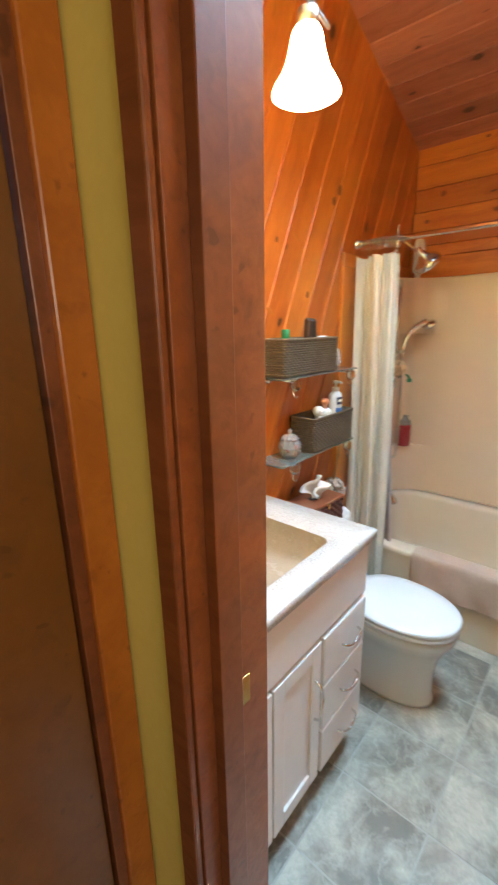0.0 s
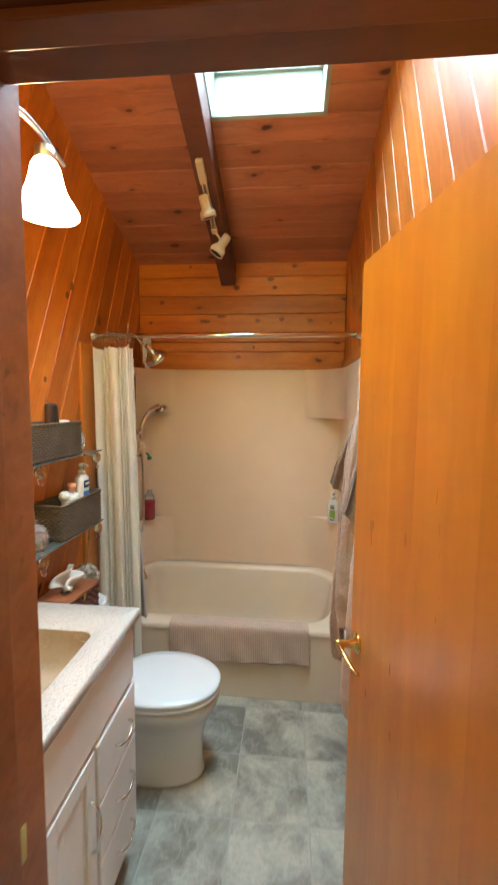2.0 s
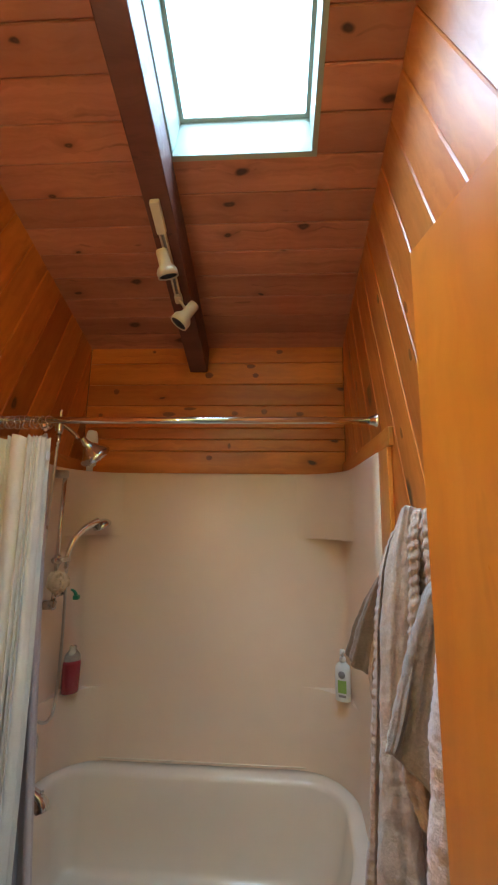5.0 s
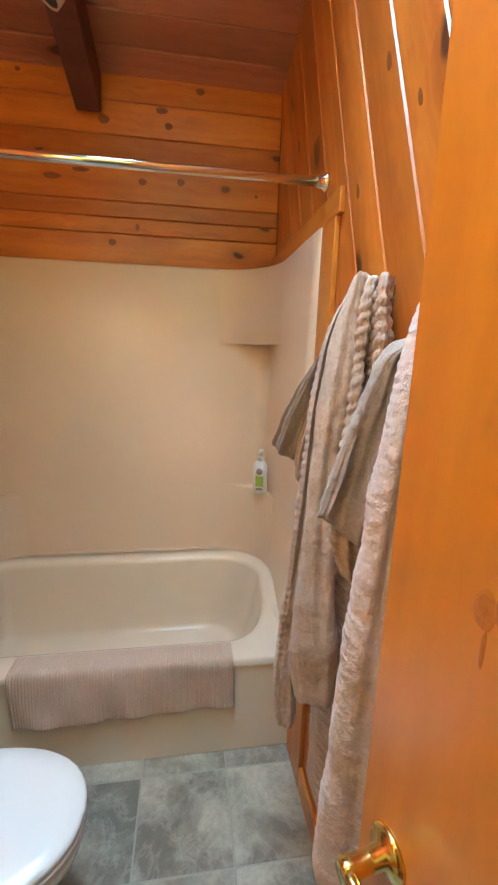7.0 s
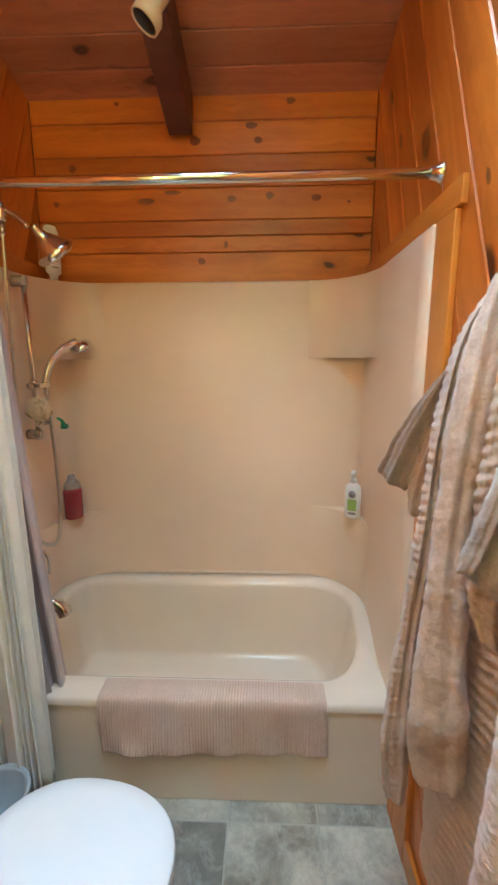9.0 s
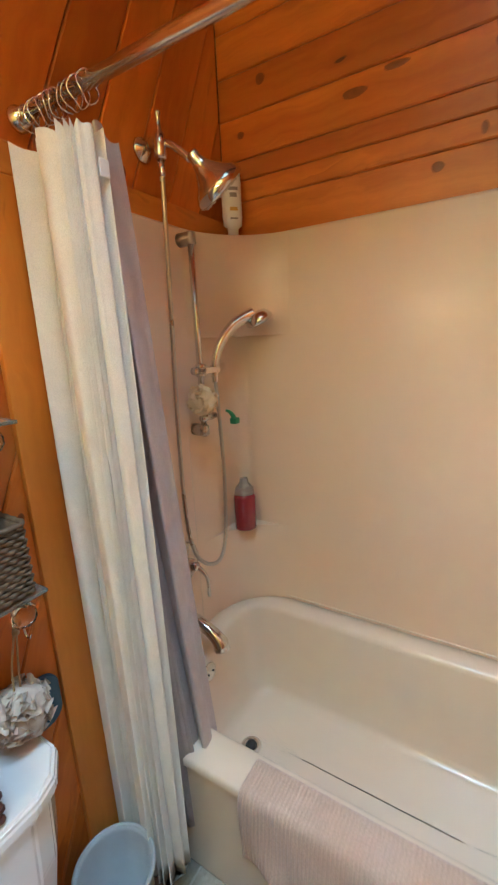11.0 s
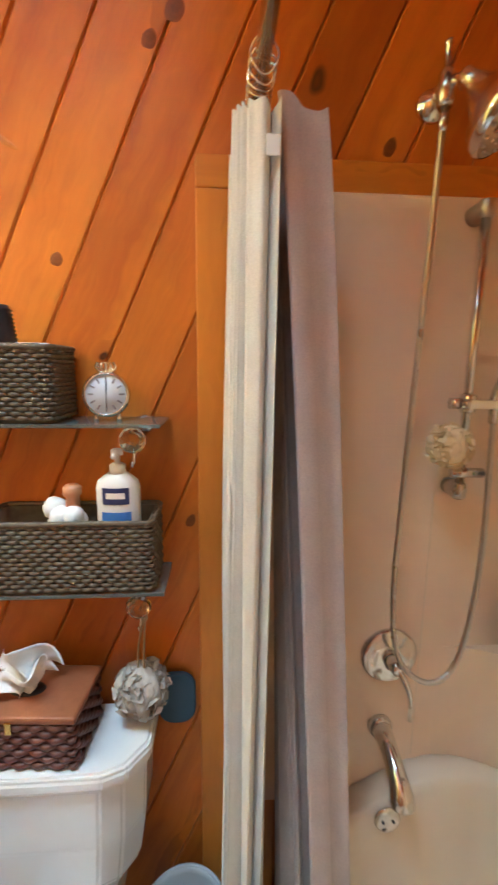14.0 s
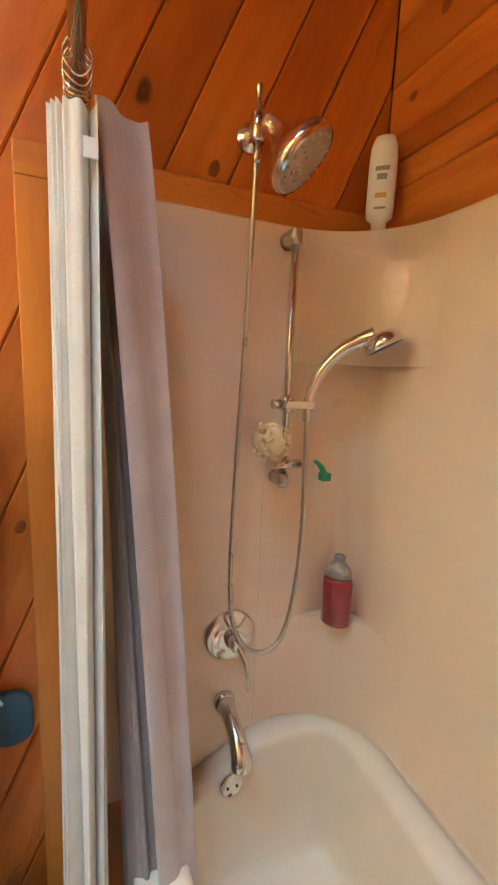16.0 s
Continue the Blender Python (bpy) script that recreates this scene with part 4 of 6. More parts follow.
hand_set = thing("hand_shower", (0.022, 2.926, 1.24), "chrome hand shower on a slide bar with a metal hose", "hand shower")
part("slide_bar", tube([(0.064, 2.926, 1.235), (0.064, 2.926, 1.845)], 0.0095, 14), m_chrome, hand_set)
for z in (1.255, 1.83):
    part("wall_mount", join(lathe([(0.02, 0.0), (0.02, 0.028), (0.017, 0.036), (0.014, 0.05)], 20, pose(0.0225, 2.926, z, 0, 90, 0)), lathe([(0.0135, -0.017), (0.0155, -0.014), (0.0155, 0.014), (0.0135, 0.017)], 18, pose(0.064, 2.926, z))), m_brushed, hand_set)
slider = part("slider", join(box(0.05, 0.102, 2.905, 2.985, 1.437, 1.457, 0.005), lathe([(0.014, -0.02), (0.017, -0.015), (0.017, 0.015), (0.014, 0.02)], 18, pose(0.066, 2.926, 1.447)),
                              tube([(0.07, 2.905, 1.447), (0.07, 2.885, 1.447)], 0.012, 14)), m_chrome, hand_set)
part("hand_piece", tube(spline([(0.085, 2.972, 1.435), (0.088, 2.978, 1.475), (0.10, 2.998, 1.53), (0.125, 3.035, 1.580), (0.152, 3.07, 1.605), (0.170, 3.09, 1.614)]), lambda s: 0.0135 + 0.009 * s * s, 14), m_chrome, hand_set)
hd = Vector((0.30, 0.36, -0.88)).normalized().to_track_quat("Z", "Y").to_matrix().to_4x4()
HC = Matrix.Translation((0.182, 3.104, 1.600)) @ hd
spray = part("spray_head", lathe([(0.014, -0.024), (0.030, -0.020), (0.041, -0.009), (0.046, 0.002), (0.046, 0.008), (0.041, 0.013)], 28, HC, True, False), m_chrome, hand_set)
part("spray_face", lathe([(0.0405, 0.012), (0.034, 0.015), (0.0, 0.015)], 28, HC, False, False), m_rubber, spray, "grey rubber spray face")
hose = spline([(0.072, 2.818, 1.995), (0.068, 2.812, 1.70), (0.064, 2.80, 1.30), (0.070, 2.792, 1.02), (0.085, 2.800, 0.89), (0.105, 2.825, 0.838), (0.12, 2.87, 0.822), (0.115, 2.92, 0.848), (0.105, 2.955, 0.95), (0.098, 2.972, 1.12), (0.092, 2.972, 1.32), (0.086, 2.972, 1.432)], 18)
part("hose", tube(hose, lambda s: 0.0062 + 0.0006 * math.sin(s * 900), 8), m_brushed, hand_set, "ribbed metal hose")
part("hose_nut", lathe([(0.008, 0), (0.010, 0.004), (0.010, 0.03), (0.007, 0.04)], 12, pose(0.086, 2.972, 1.405)), m_chrome, hand_set)
part("hose_nut", lathe([(0.007, -0.04), (0.0095, -0.03), (0.0095, 0.0)], 12, pose(0.072, 2.818, 1.998)), m_chrome, hand_set)
part("soap_clip", join(tube([(0.064, 2.926, 1.30), (0.085, 2.926, 1.30)], 0.011, 12), tube([(0.08, 2.895, 1.298), (0.08, 2.965, 1.298)], 0.0105, 12)), m_chrome, hand_set)

valve = thing("shower_valve", (0.022, 2.814, 0.82), "round chrome shower valve plate with a lever", "shower valve")
part("plate", lathe([(0.071, 0.0), (0.071, 0.005), (0.065, 0.011), (0.053, 0.010), (0.046, 0.014), (0.02, 0.018)], 40, pose(0.0225, 2.814, 0.822, 0, 90, 0)), m_chrome, valve)
part("hub", lathe([(0.022, 0.014), (0.022, 0.03), (0.017, 0.042), (0.015, 0.058), (0.008, 0.062)], 22, pose(0.0225, 2.814, 0.822, 0, 90, 0)), m_chrome, valve)
part("lever", tube(spline([(0.074, 2.816, 0.822), (0.09, 2.826, 0.804), (0.10, 2.836, 0.774), (0.098, 2.842, 0.739)]), lambda s: 0.009 - 0.004 * s, 12), m_chrome, valve)
part("lever_tip", lathe([(0.0055, -0.038), (0.0065, -0.03), (0.005, 0.0)], 12, pose(0.0985, 2.8425, 0.742)), m_cream, valve, "cream lever tip")
spout = thing("tub_spout", (0.022, 2.803, 0.621), "curved chrome tub spout", "tub spout")
part("collar", lathe([(0.030, 0.0), (0.031, 0.008), (0.027, 0.02)], 24, pose(0.0225, 2.803, 0.624, 0, 90, 0)), m_chrome, spout)
part("body", tube(spline([(0.035, 2.803, 0.624), (0.075, 2.803, 0.621), (0.12, 2.805, 0.601), (0.155, 2.807, 0.571), (0.162, 2.808, 0.548)]), lambda s: 0.026 - 0.006 * math.sin(math.pi * min(1, s * 1.25)) + 0.0015 * s, 18), m_chrome, spout)
part("diverter_knob", lathe([(0.004, 0), (0.004, 0.012), (0.007, 0.014), (0.006, 0.02)], 12, pose(0.15, 2.807, 0.591, 0, 25, 0)), m_chrome, spout)


def bottle(name, at, profile, flat, material, label, extras, turn=0.0, squash=0.62):
    """A bottle: an oval body and, on it, labels, neck and pump."""
    ob = thing(name, at, label, "bottle")
    m = Matrix.Translation(at) @ pose(0, 0, 0, 0, 0, turn)
    part("body", lathe(profile, 28, m @ Matrix.Diagonal((1, squash, 1, 1))), material, ob)
    for pname, bm, mat, text in extras:
        bm.transform(m)
        part(pname, bm, mat, ob, text)
    return ob


def band(r, squash, z0, z1, half, lift=0.0012):
    """A printed patch that lies on an oval body, facing its local -y."""
    n = 10
    rows = []
    for z in (z0, z1):
        rows.append([Vector(((r + lift) * math.sin(a), -(r * squash + lift) * math.cos(a), z)) for a in (half * (2 * i / n - 1) for i in range(n + 1))])
    bm = loft(rows, closed=False)
    return bm


def pump(z, r=0.014):
    return [("collar", lathe([(r, z), (r, z + 0.016), (r * 0.75, z + 0.02)], 18), m_bottle, ""),
            ("pump", join(lathe([(0.0055, z + 0.018), (0.0055, z + 0.036), (0.012, z + 0.037), (0.012, z + 0.047), (0.008, z + 0.05)], 14), tube([(0, 0, z + 0.044), (0, -0.02, z + 0.044), (0, -0.032, z + 0.038)], 0.005, 8)), m_bottle, "")]


bottle("soap_bottle", (1.335, 3.055, 0.8725), [(0.03, 0.0), (0.034, 0.004), (0.034, 0.12), (0.031, 0.14), (0.018, 0.152), (0.013, 0.158)], 0, m_bottle,
       "white pump bottle with a green label on the corner shelf",
       [("badge", lathe([(0.015, 0.0), (0.015, 0.001)], 18, pose(0.0, -0.0235, 0.108, 90, 0, 0)), m_label_grey, "dark round badge"),
        ("label", band(0.034, 0.62, 0.035, 0.085, 0.55), m_label_green, "green label"), ("print", band(0.034, 0.62, 0.018, 0.028, 0.45, 0.0014), m_label_grey, "")] + pump(0.156), -22)
bottle("soap_bottle", (0.093, 3.10, 0.8385), [(0.034, 0.0), (0.040, 0.006), (0.041, 0.125), (0.038, 0.14)], 0, m_red,
       "clear bottle of red soap on the corner shelf",
       [("top", lathe([(0.038, 0.14), (0.034, 0.165), (0.02, 0.182), (0.016, 0.186), (0.016, 0.20), (0.013, 0.204)], 28, Matrix.Diagonal((1, 0.7, 1, 1))), m_clear, "clear upper part"),
        ("label", band(0.041, 0.7, 0.075, 0.115, 0.5), m_red, "darker red label")], 40, 0.7)
bottle("shampoo_bottle", (0.075, 3.145, SZ1 + 0.0005), [(0.017, 0.0), (0.018, 0.022), (0.02, 0.026), (0.031, 0.034), (0.033, 0.06), (0.033, 0.16), (0.030, 0.195), (0.022, 0.215), (0.008, 0.218)], 0, m_bottle,
       "white squeeze bottle standing on its cap on the surround", [("print", band(0.033, 0.6, 0.135, 0.145, 0.5), m_label_grey, ""), ("print", band(0.033, 0.6, 0.115, 0.128, 0.35), m_label_grey, ""), ("print", band(0.033, 0.6, 0.075, 0.086, 0.4), m_label_gold, ""), ("print", band(0.033, 0.6, 0.05, 0.055, 0.4), m_label_grey, "")], 50, 0.6)


def pouf(name, at, r, material, label, seed, petals=150):
    """A mesh bath sponge: many curled frills round a ball."""
    ob = thing(name, at, label, "bath sponge")
    rng = random.Random(seed)
    bm = bmesh.new()
    c = Vector(at)
    for i in range(petals):
        d = Vector((rng.gauss(0, 1), rng.gauss(0, 1), rng.gauss(0, 1))).normalized()
        a = d.orthogonal().normalized()
        a = Matrix.Rotation(rng.uniform(0, 6.28), 3, d) @ a
        b = d.cross(a)
        w, lift = r * rng.uniform(0.45, 0.75), r * rng.uniform(0.75, 1.05)
        rows = []
        for k in range(2):
            h = lift * (0.80 + 0.22 * k)
            rows.append([bm.verts.new(c + d * (h + r * 0.06 * math.sin(4 * s + i)) + a * w * (s - 0.5) * (0.5 + 0.5 * k) + b * r * 0.16 * math.sin(7 * s + i) * (0.4 + k)) for s in (j / 7 for j in range(8))])
        for j in range(7):
            bm.faces.new((rows[0][j], rows[0][j + 1], rows[1][j + 1], rows[1][j]))
    part("frill", smooth(bm), material, ob, recalc=False)
    ball = lathe([(r * 0.93 * math.sin(t), -r * 0.93 * math.cos(t)) for t in (0.08, 0.35, 0.65, 0.95, 1.25, 1.57, 1.9, 2.2, 2.5, 2.8, 3.06)], 40)
    for v in ball.verts:
        d = v.co.normalized()
        v.co += d * r * (0.22 * noise.noise(d * 3.1 + Vector((seed, 0, 0))) + 0.13 * noise.noise(d * 8.0 + Vector((0, seed, 0))))
    ball.transform(Matrix.Translation(at))
    part("core", ball, material, ob)
    return ob


pouf("bath_sponge", (0.105, 2.872, 1.362), 0.046, m_pouf_yellow, "cream mesh bath sponge hanging on the slide bar", 3)
razor = thing("razor", (0.13, 3.0, 1.30), "green plastic razor hanging by the slide bar", "razor")
part("handle", tube(spline([(0.112, 2.985, 1.312), (0.119, 2.992, 1.307), (0.126, 3.0, 1.296), (0.129, 3.006, 1.28)]), lambda s: 0.004 + 0.005 * s, 8), m_green, razor)
part("blade_head", box(0.118, 0.142, 2.995, 3.02, 1.265, 1.285, 0.003), m_green, razor)

# towel over the tub's rim
towel = thing("bath_towel", (0.775, APRON, RIM), "pink-beige ribbed towel draped over the tub's rim", "towel")
TX0, TX1 = 0.392, 1.165
prof = [(2.640, RIM - 0.05), (2.636, RIM + 0.004), (2.60, RIM + 0.007), (2.56, RIM + 0.008), (2.542, RIM + 0.006), (2.532, RIM - 0.012), (2.530, RIM - 0.05), (2.529, RIM - 0.10), (2.529, RIM - 0.15), (2.530, RIM - 0.187)]
line = spline([(0, y, z) for y, z in prof], 5)
nx = 90
outer, inner = [], []
for i in range(nx + 1):
    u = i / nx
    x = TX0 + (TX1 - TX0) * u
    o, q = [], []
    for k, p in enumerate(line):
        s = k / (len(line) - 1)
        hang = max(0.0, (s - 0.55) / 0.45)
        wave = -0.010 * hang * (1 + math.sin(13 * u + 5 * s)) * (0.5 + 0.5 * math.sin(5 * u + 1)) - 0.006 * hang * (1 + math.sin(31 * u - 9 * s))
        sag = -0.012 * (1 - u) ** 3 * hang + 0.004 * math.sin(9 * u) * hang
        xx = x + 0.012 * hang * (0.5 - u) + (0.012 * hang if u > 0.98 else 0)
        o.append(Vector((xx, p.y + wave - 0.004, p.z + sag + 0.002)))
        q.append(Vector((xx, p.y + wave + 0.002, p.z + sag - 0.003)))
    outer.append(o + q[::-1])
part("cloth", loft(outer), m_towel, towel)
part("hem", box(TX1 - 0.062, TX1 - 0.058, 2.5215, 2.5235, RIM - 0.183, RIM - 0.02, 0.0008), m_towel, towel)

# ---------------------------------------------------------------- toilet
TY = 2.075
toilet = thing("toilet", (0.4, TY, 0), "white toilet with a closed lid", "toilet")


def egg(cx, hx0, hx1, hy, z, n=40, p=2.15):
    """An egg-shaped loop, longer towards +x."""
    out = []
    for i in range(n):
        a = 2 * math.pi * i / n
        c, s = math.cos(a), math.sin(a)
        hx = hx1 if c > 0 else hx0
        out.append(Vector((cx + hx * math.copysign(abs(c) ** (2 / p), c), TY + hy * math.copysign(abs(s) ** (2 / p), s), z)))
    return out


part("bowl", loft([egg(0.47, 0.22, 0.215, 0.115, 0.0), egg(0.47, 0.22, 0.215, 0.115, 0.015), egg(0.47, 0.215, 0.205, 0.106, 0.05), egg(0.47, 0.21, 0.205, 0.105, 0.16), egg(0.475, 0.22, 0.215, 0.118, 0.23),
                   egg(0.48, 0.23, 0.238, 0.145, 0.29), egg(0.485, 0.235, 0.258, 0.172, 0.335), egg(0.487, 0.235, 0.264, 0.182, 0.365), egg(0.487, 0.233, 0.262, 0.180, 0.380), egg(0.487, 0.22, 0.25, 0.17, 0.384)]), m_ceramic, toilet)
part("seat", loft([egg(0.487, 0.20, 0.262, 0.181, 0.3855), egg(0.487, 0.205, 0.267, 0.186, 0.390), egg(0.487, 0.205, 0.267, 0.186, 0.402), egg(0.487, 0.20, 0.262, 0.181, 0.406)]), m_seat, toilet)
part("lid", loft([egg(0.487, 0.20, 0.262, 0.181, 0.4085), egg(0.487, 0.206, 0.268, 0.187, 0.412), egg(0.487, 0.206, 0.268, 0.187, 0.423), egg(0.487, 0.20, 0.262, 0.181, 0.430), egg(0.487, 0.16, 0.21, 0.14, 0.434), egg(0.487, 0.06, 0.08, 0.05, 0.435)]), m_seat, toilet)
for dy in (-0.075, 0.075):
    part("hinge", box(0.262, 0.285, TY + dy - 0.02, TY + dy + 0.02, 0.385, 0.428, 0.006), m_seat, toilet)


def tank_loop(x0, x1, hy, ch, z):
    y = 2.024
    return [Vector(p) for p in ((x0, y - hy, z), (x1 - ch, y - hy, z), (x1 - ch * 0.25, y - hy + ch * 0.55, z), (x1, y - hy + ch * 1.2, z), (x1, y, z), (x1, y + hy - ch * 1.2, z), (x1 - ch * 0.25, y + hy - ch * 0.55, z), (x1 - ch, y + hy, z), (x0, y + hy, z))]


tank = smooth(loft([tank_loop(0.03, 0.165, 0.17, 0.06, 0.36), tank_loop(0.022, 0.178, 0.188, 0.065, 0.40), tank_loop(0.02, 0.19, 0.205, 0.07, 0.52), tank_loop(0.02, 0.194, 0.212, 0.07, 0.670)]), False)
bmesh.ops.bevel(tank, geom=[e for e in tank.edges], offset=0.006, segments=2, affect="EDGES")
part("tank", tank, m_ceramic, toilet)
lid_t = smooth(loft([tank_loop(0.018, 0.20, 0.218, 0.072, 0.671), tank_loop(0.016, 0.208, 0.226, 0.074, 0.682), tank_loop(0.016, 0.208, 0.226, 0.074, 0.708), tank_loop(0.02, 0.202, 0.22, 0.072, 0.718)]), False)
bmesh.ops.bevel(lid_t, geom=[e for e in lid_t.edges], offset=0.005, segments=2, affect="EDGES")
part("tank_lid", lid_t, m_ceramic, toilet)
part("neck", box(0.03, 0.30, TY - 0.09, TY + 0.09, 0.25, 0.375, 0.02), m_ceramic, toilet)

# ---------------------------------------------------------------- tissue box on the tank
tb = thing("tissue_box", (0.11, 1.99, 0.72), "brown wicker tissue box with a leather lid and a tissue", "tissue box")
TB = Matrix.Translation((0.112, 1.992, 0.719)) @ pose(0, 0, 0, 0, 0, -4)


def moved(bm, m):
    bm.transform(m)
    return bm


part("body", moved(box(-0.068, 0.068, -0.122, 0.122, 0.0, 0.104, 0.004), TB), m_wicker_red, tb)


def weave_row(hx, hy, r, z, amp, count, phase, thick, n=5):
    """One strand woven round a rounded box."""
    base = rounded(0, 0, hx, hy, r, z, n)
    dense = []
    for p, q in zip(base, base[1:] + base[:1]):
        k = max(1, int((q - p).length / 0.006))
        dense += [p.lerp(q, i / k) for i in range(k)]
    total = len(dense)
    out = []
    for i, p in enumerate(dense):
        d = (dense[(i + 1) % total] - dense[i - 1]).normalized()
        nrm = Vector((d.y, -d.x, 0))
        out.append(p + nrm * amp * math.sin(2 * math.pi * count * i / total + phase))
    return tube(out, thick, 6, closed=True, flat=0.75)


for i in range(7):
    part("strand", moved(weave_row(0.069, 0.123, 0.008, 0.009 + i * 0.0145, 0.0035, 22, math.pi * (i % 2), 0.0075), TB), m_wicker_red, tb)
part("lid", moved(box(-0.076, 0.076, -0.130, 0.130, 0.106, 0.122, 0.005), TB), m_leather, tb, "smooth brown leather lid")
part("slot", moved(lathe([(0.022, 0.1215), (0.022, 0.1228)], 24, Matrix.Diagonal((1.0, 1.7, 1, 1))), TB), m_black, tb)
part("clasp", moved(box(0.0765, 0.08, -0.006, 0.006, 0.088, 0.114, 0.001), TB), m_brass, tb)


def crumple(seed, w, h, n=14):
    """A pulled-up paper tissue: a bent sheet with creases."""
    rng = random.Random(seed)
    k1, k2 = rng.uniform(2, 4), rng.uniform(3, 5)
    rows = []
    for j in range(n + 1):
        t = j / n
        row = []
        for i in range(n + 1):
            s = i / n - 0.5
            spread = 0.25 + 0.95 * t
            row.append(Vector((0.022 * math.sin(k1 * s * 3 + 2 * t) * spread + 0.012 * t * t * math.cos(5 * s), w * s * spread + 0.01 * math.sin(7 * t), h * (t - 0.65 * t * t * abs(2 * s) ** 1.4) + 0.008 * math.sin(k2 * 3 * s + 5 * t) * t)))
        rows.append(row)
    back = [[p + Vector((0.0009, 0, 0)) for p in r] for r in rows]
    bm = loft([r + b[::-1] for r, b in zip(rows, back)])
    return bm


part("tissue", moved(join(crumple(4, 0.12, 0.125), moved(crumple(9, 0.10, 0.09), pose(0.012, 0.01, 0, 0, 15, 35))), TB @ Matrix.Translation((0, -0.01, 0.120))), m_tissue, tb, "white paper tissue")

# ---------------------------------------------------------------- glass shelves and what stands on them
S1, S2 = 1.41, 1.07
for z, y0 in ((S1, 1.70), (S2, 1.70)):
    sh = thing("glass_shelf", (0.0, 2.0, z), "clear glass wall shelf on crystal knob brackets", "wall shelf", "glass shelves over the toilet")
    part("pane", box(0.004, 0.142, y0, 2.287, z - 0.007, z, 0.001), m_shelf, sh)
    for y in (y0 + 0.09, 2.235):
        br = part("bracket", join(tube([(0.001, y, z - 0.016), (0.12, y, z - 0.016)], 0.006, 10), lathe([(0.02, 0), (0.02, 0.005), (0.012, 0.01)], 18, pose(0.0005, y, z - 0.016, 0, 90, 0))), m_chrome, sh)
        part("knob", smooth(lathe([(0.007, 0.0), (0.020, 0.008), (0.026, 0.02), (0.020, 0.032), (0.006, 0.038)], 10, pose(0.118, y, z - 0.03, 0, 90, 0)), False), m_glass, br, "faceted crystal knob")
        part("hook", tube(spline([(0.125, y, z - 0.055), (0.13, y, z - 0.075), (0.14, y, z - 0.08), (0.148, y, z - 0.07)]), 0.0022, 8), m_chrome, br)


def basket(at, hx, hy, h, label, group, rows):
    ob = thing("wicker_basket", at, label, "basket", group)
    m = Matrix.Translation(at)
    wall_t = 0.006
    shell = loft([rounded(0, 0, hx - 0.004, hy - 0.004, 0.012, 0.001), rounded(0, 0, hx - 0.003, hy - 0.003, 0.012, h - 0.004), rounded(0, 0, hx - 0.009, hy - 0.009, 0.010, h - 0.004), rounded(0, 0, hx - 0.010, hy - 0.010, 0.010, 0.008)])
    part("shell", moved(shell, m), m_wicker, ob)
    stakes = int((hx + hy) * 4 / 0.024)
    pitch = (h - 0.012) / rows
    for i in range(rows):
        part("strand", moved(weave_row(hx, hy, 0.012, 0.006 + pitch * (i + 0.5), 0.0032, stakes, math.pi * (i % 2), pitch * 0.52), m), m_wicker, ob)
    part("rim", moved(weave_row(hx + 0.002, hy + 0.002, 0.013, h - 0.003, 0.0012, stakes, 0, 0.0062), m), m_wicker, ob)
    return ob


basket((0.077, 2.098, S2), 0.062, 0.167, 0.15, "dark woven wicker basket with bottles on a glass shelf", "baskets on the shelves", 15)
basket((0.077, 1.905, S1), 0.062, 0.19, 0.142, "dark woven wicker basket with brushes on a glass shelf", "baskets on the shelves", 15)
bottle("lotion_bottle", (0.085, 2.192, S2 + 0.0095), [(0.038, 0.0), (0.043, 0.005), (0.044, 0.195), (0.040, 0.21), (0.026, 0.222), (0.016, 0.228)], 0, m_bottle,
       "white pump lotion bottle with a navy label in the basket",
       [("label", band(0.044, 0.62, 0.166, 0.20, 0.62), m_label_navy, "navy label"), ("print", band(0.044, 0.62, 0.178, 0.19, 0.42, 0.0018), m_bottle, ""), ("stripe", band(0.044, 0.62, 0.126, 0.150, 0.7), m_label_blue, "blue stripe")] + pump(0.225, 0.016), 90)
jar = thing("cosmetic_jar", (0.085, 2.085, S2 + 0.01), "small white bundle with a peach cap in the basket", "jar")
part("body", lathe([(0.035, 0.0), (0.035, 0.13)], 14, pose(0.085, 2.085, S2 + 0.009)), m_tissue, jar)
for i in range(6):
    part("cotton_ball", lathe([(0.005, -0.02), (0.02, -0.012), (0.024, 0.0), (0.02, 0.012), (0.005, 0.02)], 12, pose(0.085 + 0.012 * math.sin(i * 2.1), 2.08 + 0.024 * math.cos(i * 1.7), S2 + 0.135 + 0.012 * (i % 3), 40 * i, 25 * i, 0)), m_tissue, jar)
part("cap", lathe([(0.014, 0.0), (0.013, 0.03), (0.018, 0.036), (0.018, 0.05), (0.012, 0.056)], 16, pose(0.085, 2.10, S2 + 0.155)), m_peach, jar, "peach cap")


def hair_brush(y, lean, r, material, label):
    """A round brush standing on its handle: a barrel of bristle rows."""
    ob = thing("hair_brush", (0.075, y, S1 + 0.009), label, "hair brush")
    m = pose(0.075, y, S1 + 0.010, lean, 0, 0)
    part("handle", lathe([(0.008, 0.0), (0.010, 0.02), (0.007, 0.10), (0.009, 0.12)], 12, m), m_black, ob)
    rows = [(0.006, 0.118)]
    for i in range(11):
        rows += [(r, 0.122 + i * 0.0075), (r * 0.88, 0.1258 + i * 0.0075)]
    bm = lathe(rows + [(r * 0.8, 0.207), (0.006, 0.211)], 40, m)
    part("bristles", bm, material, ob)
    return ob


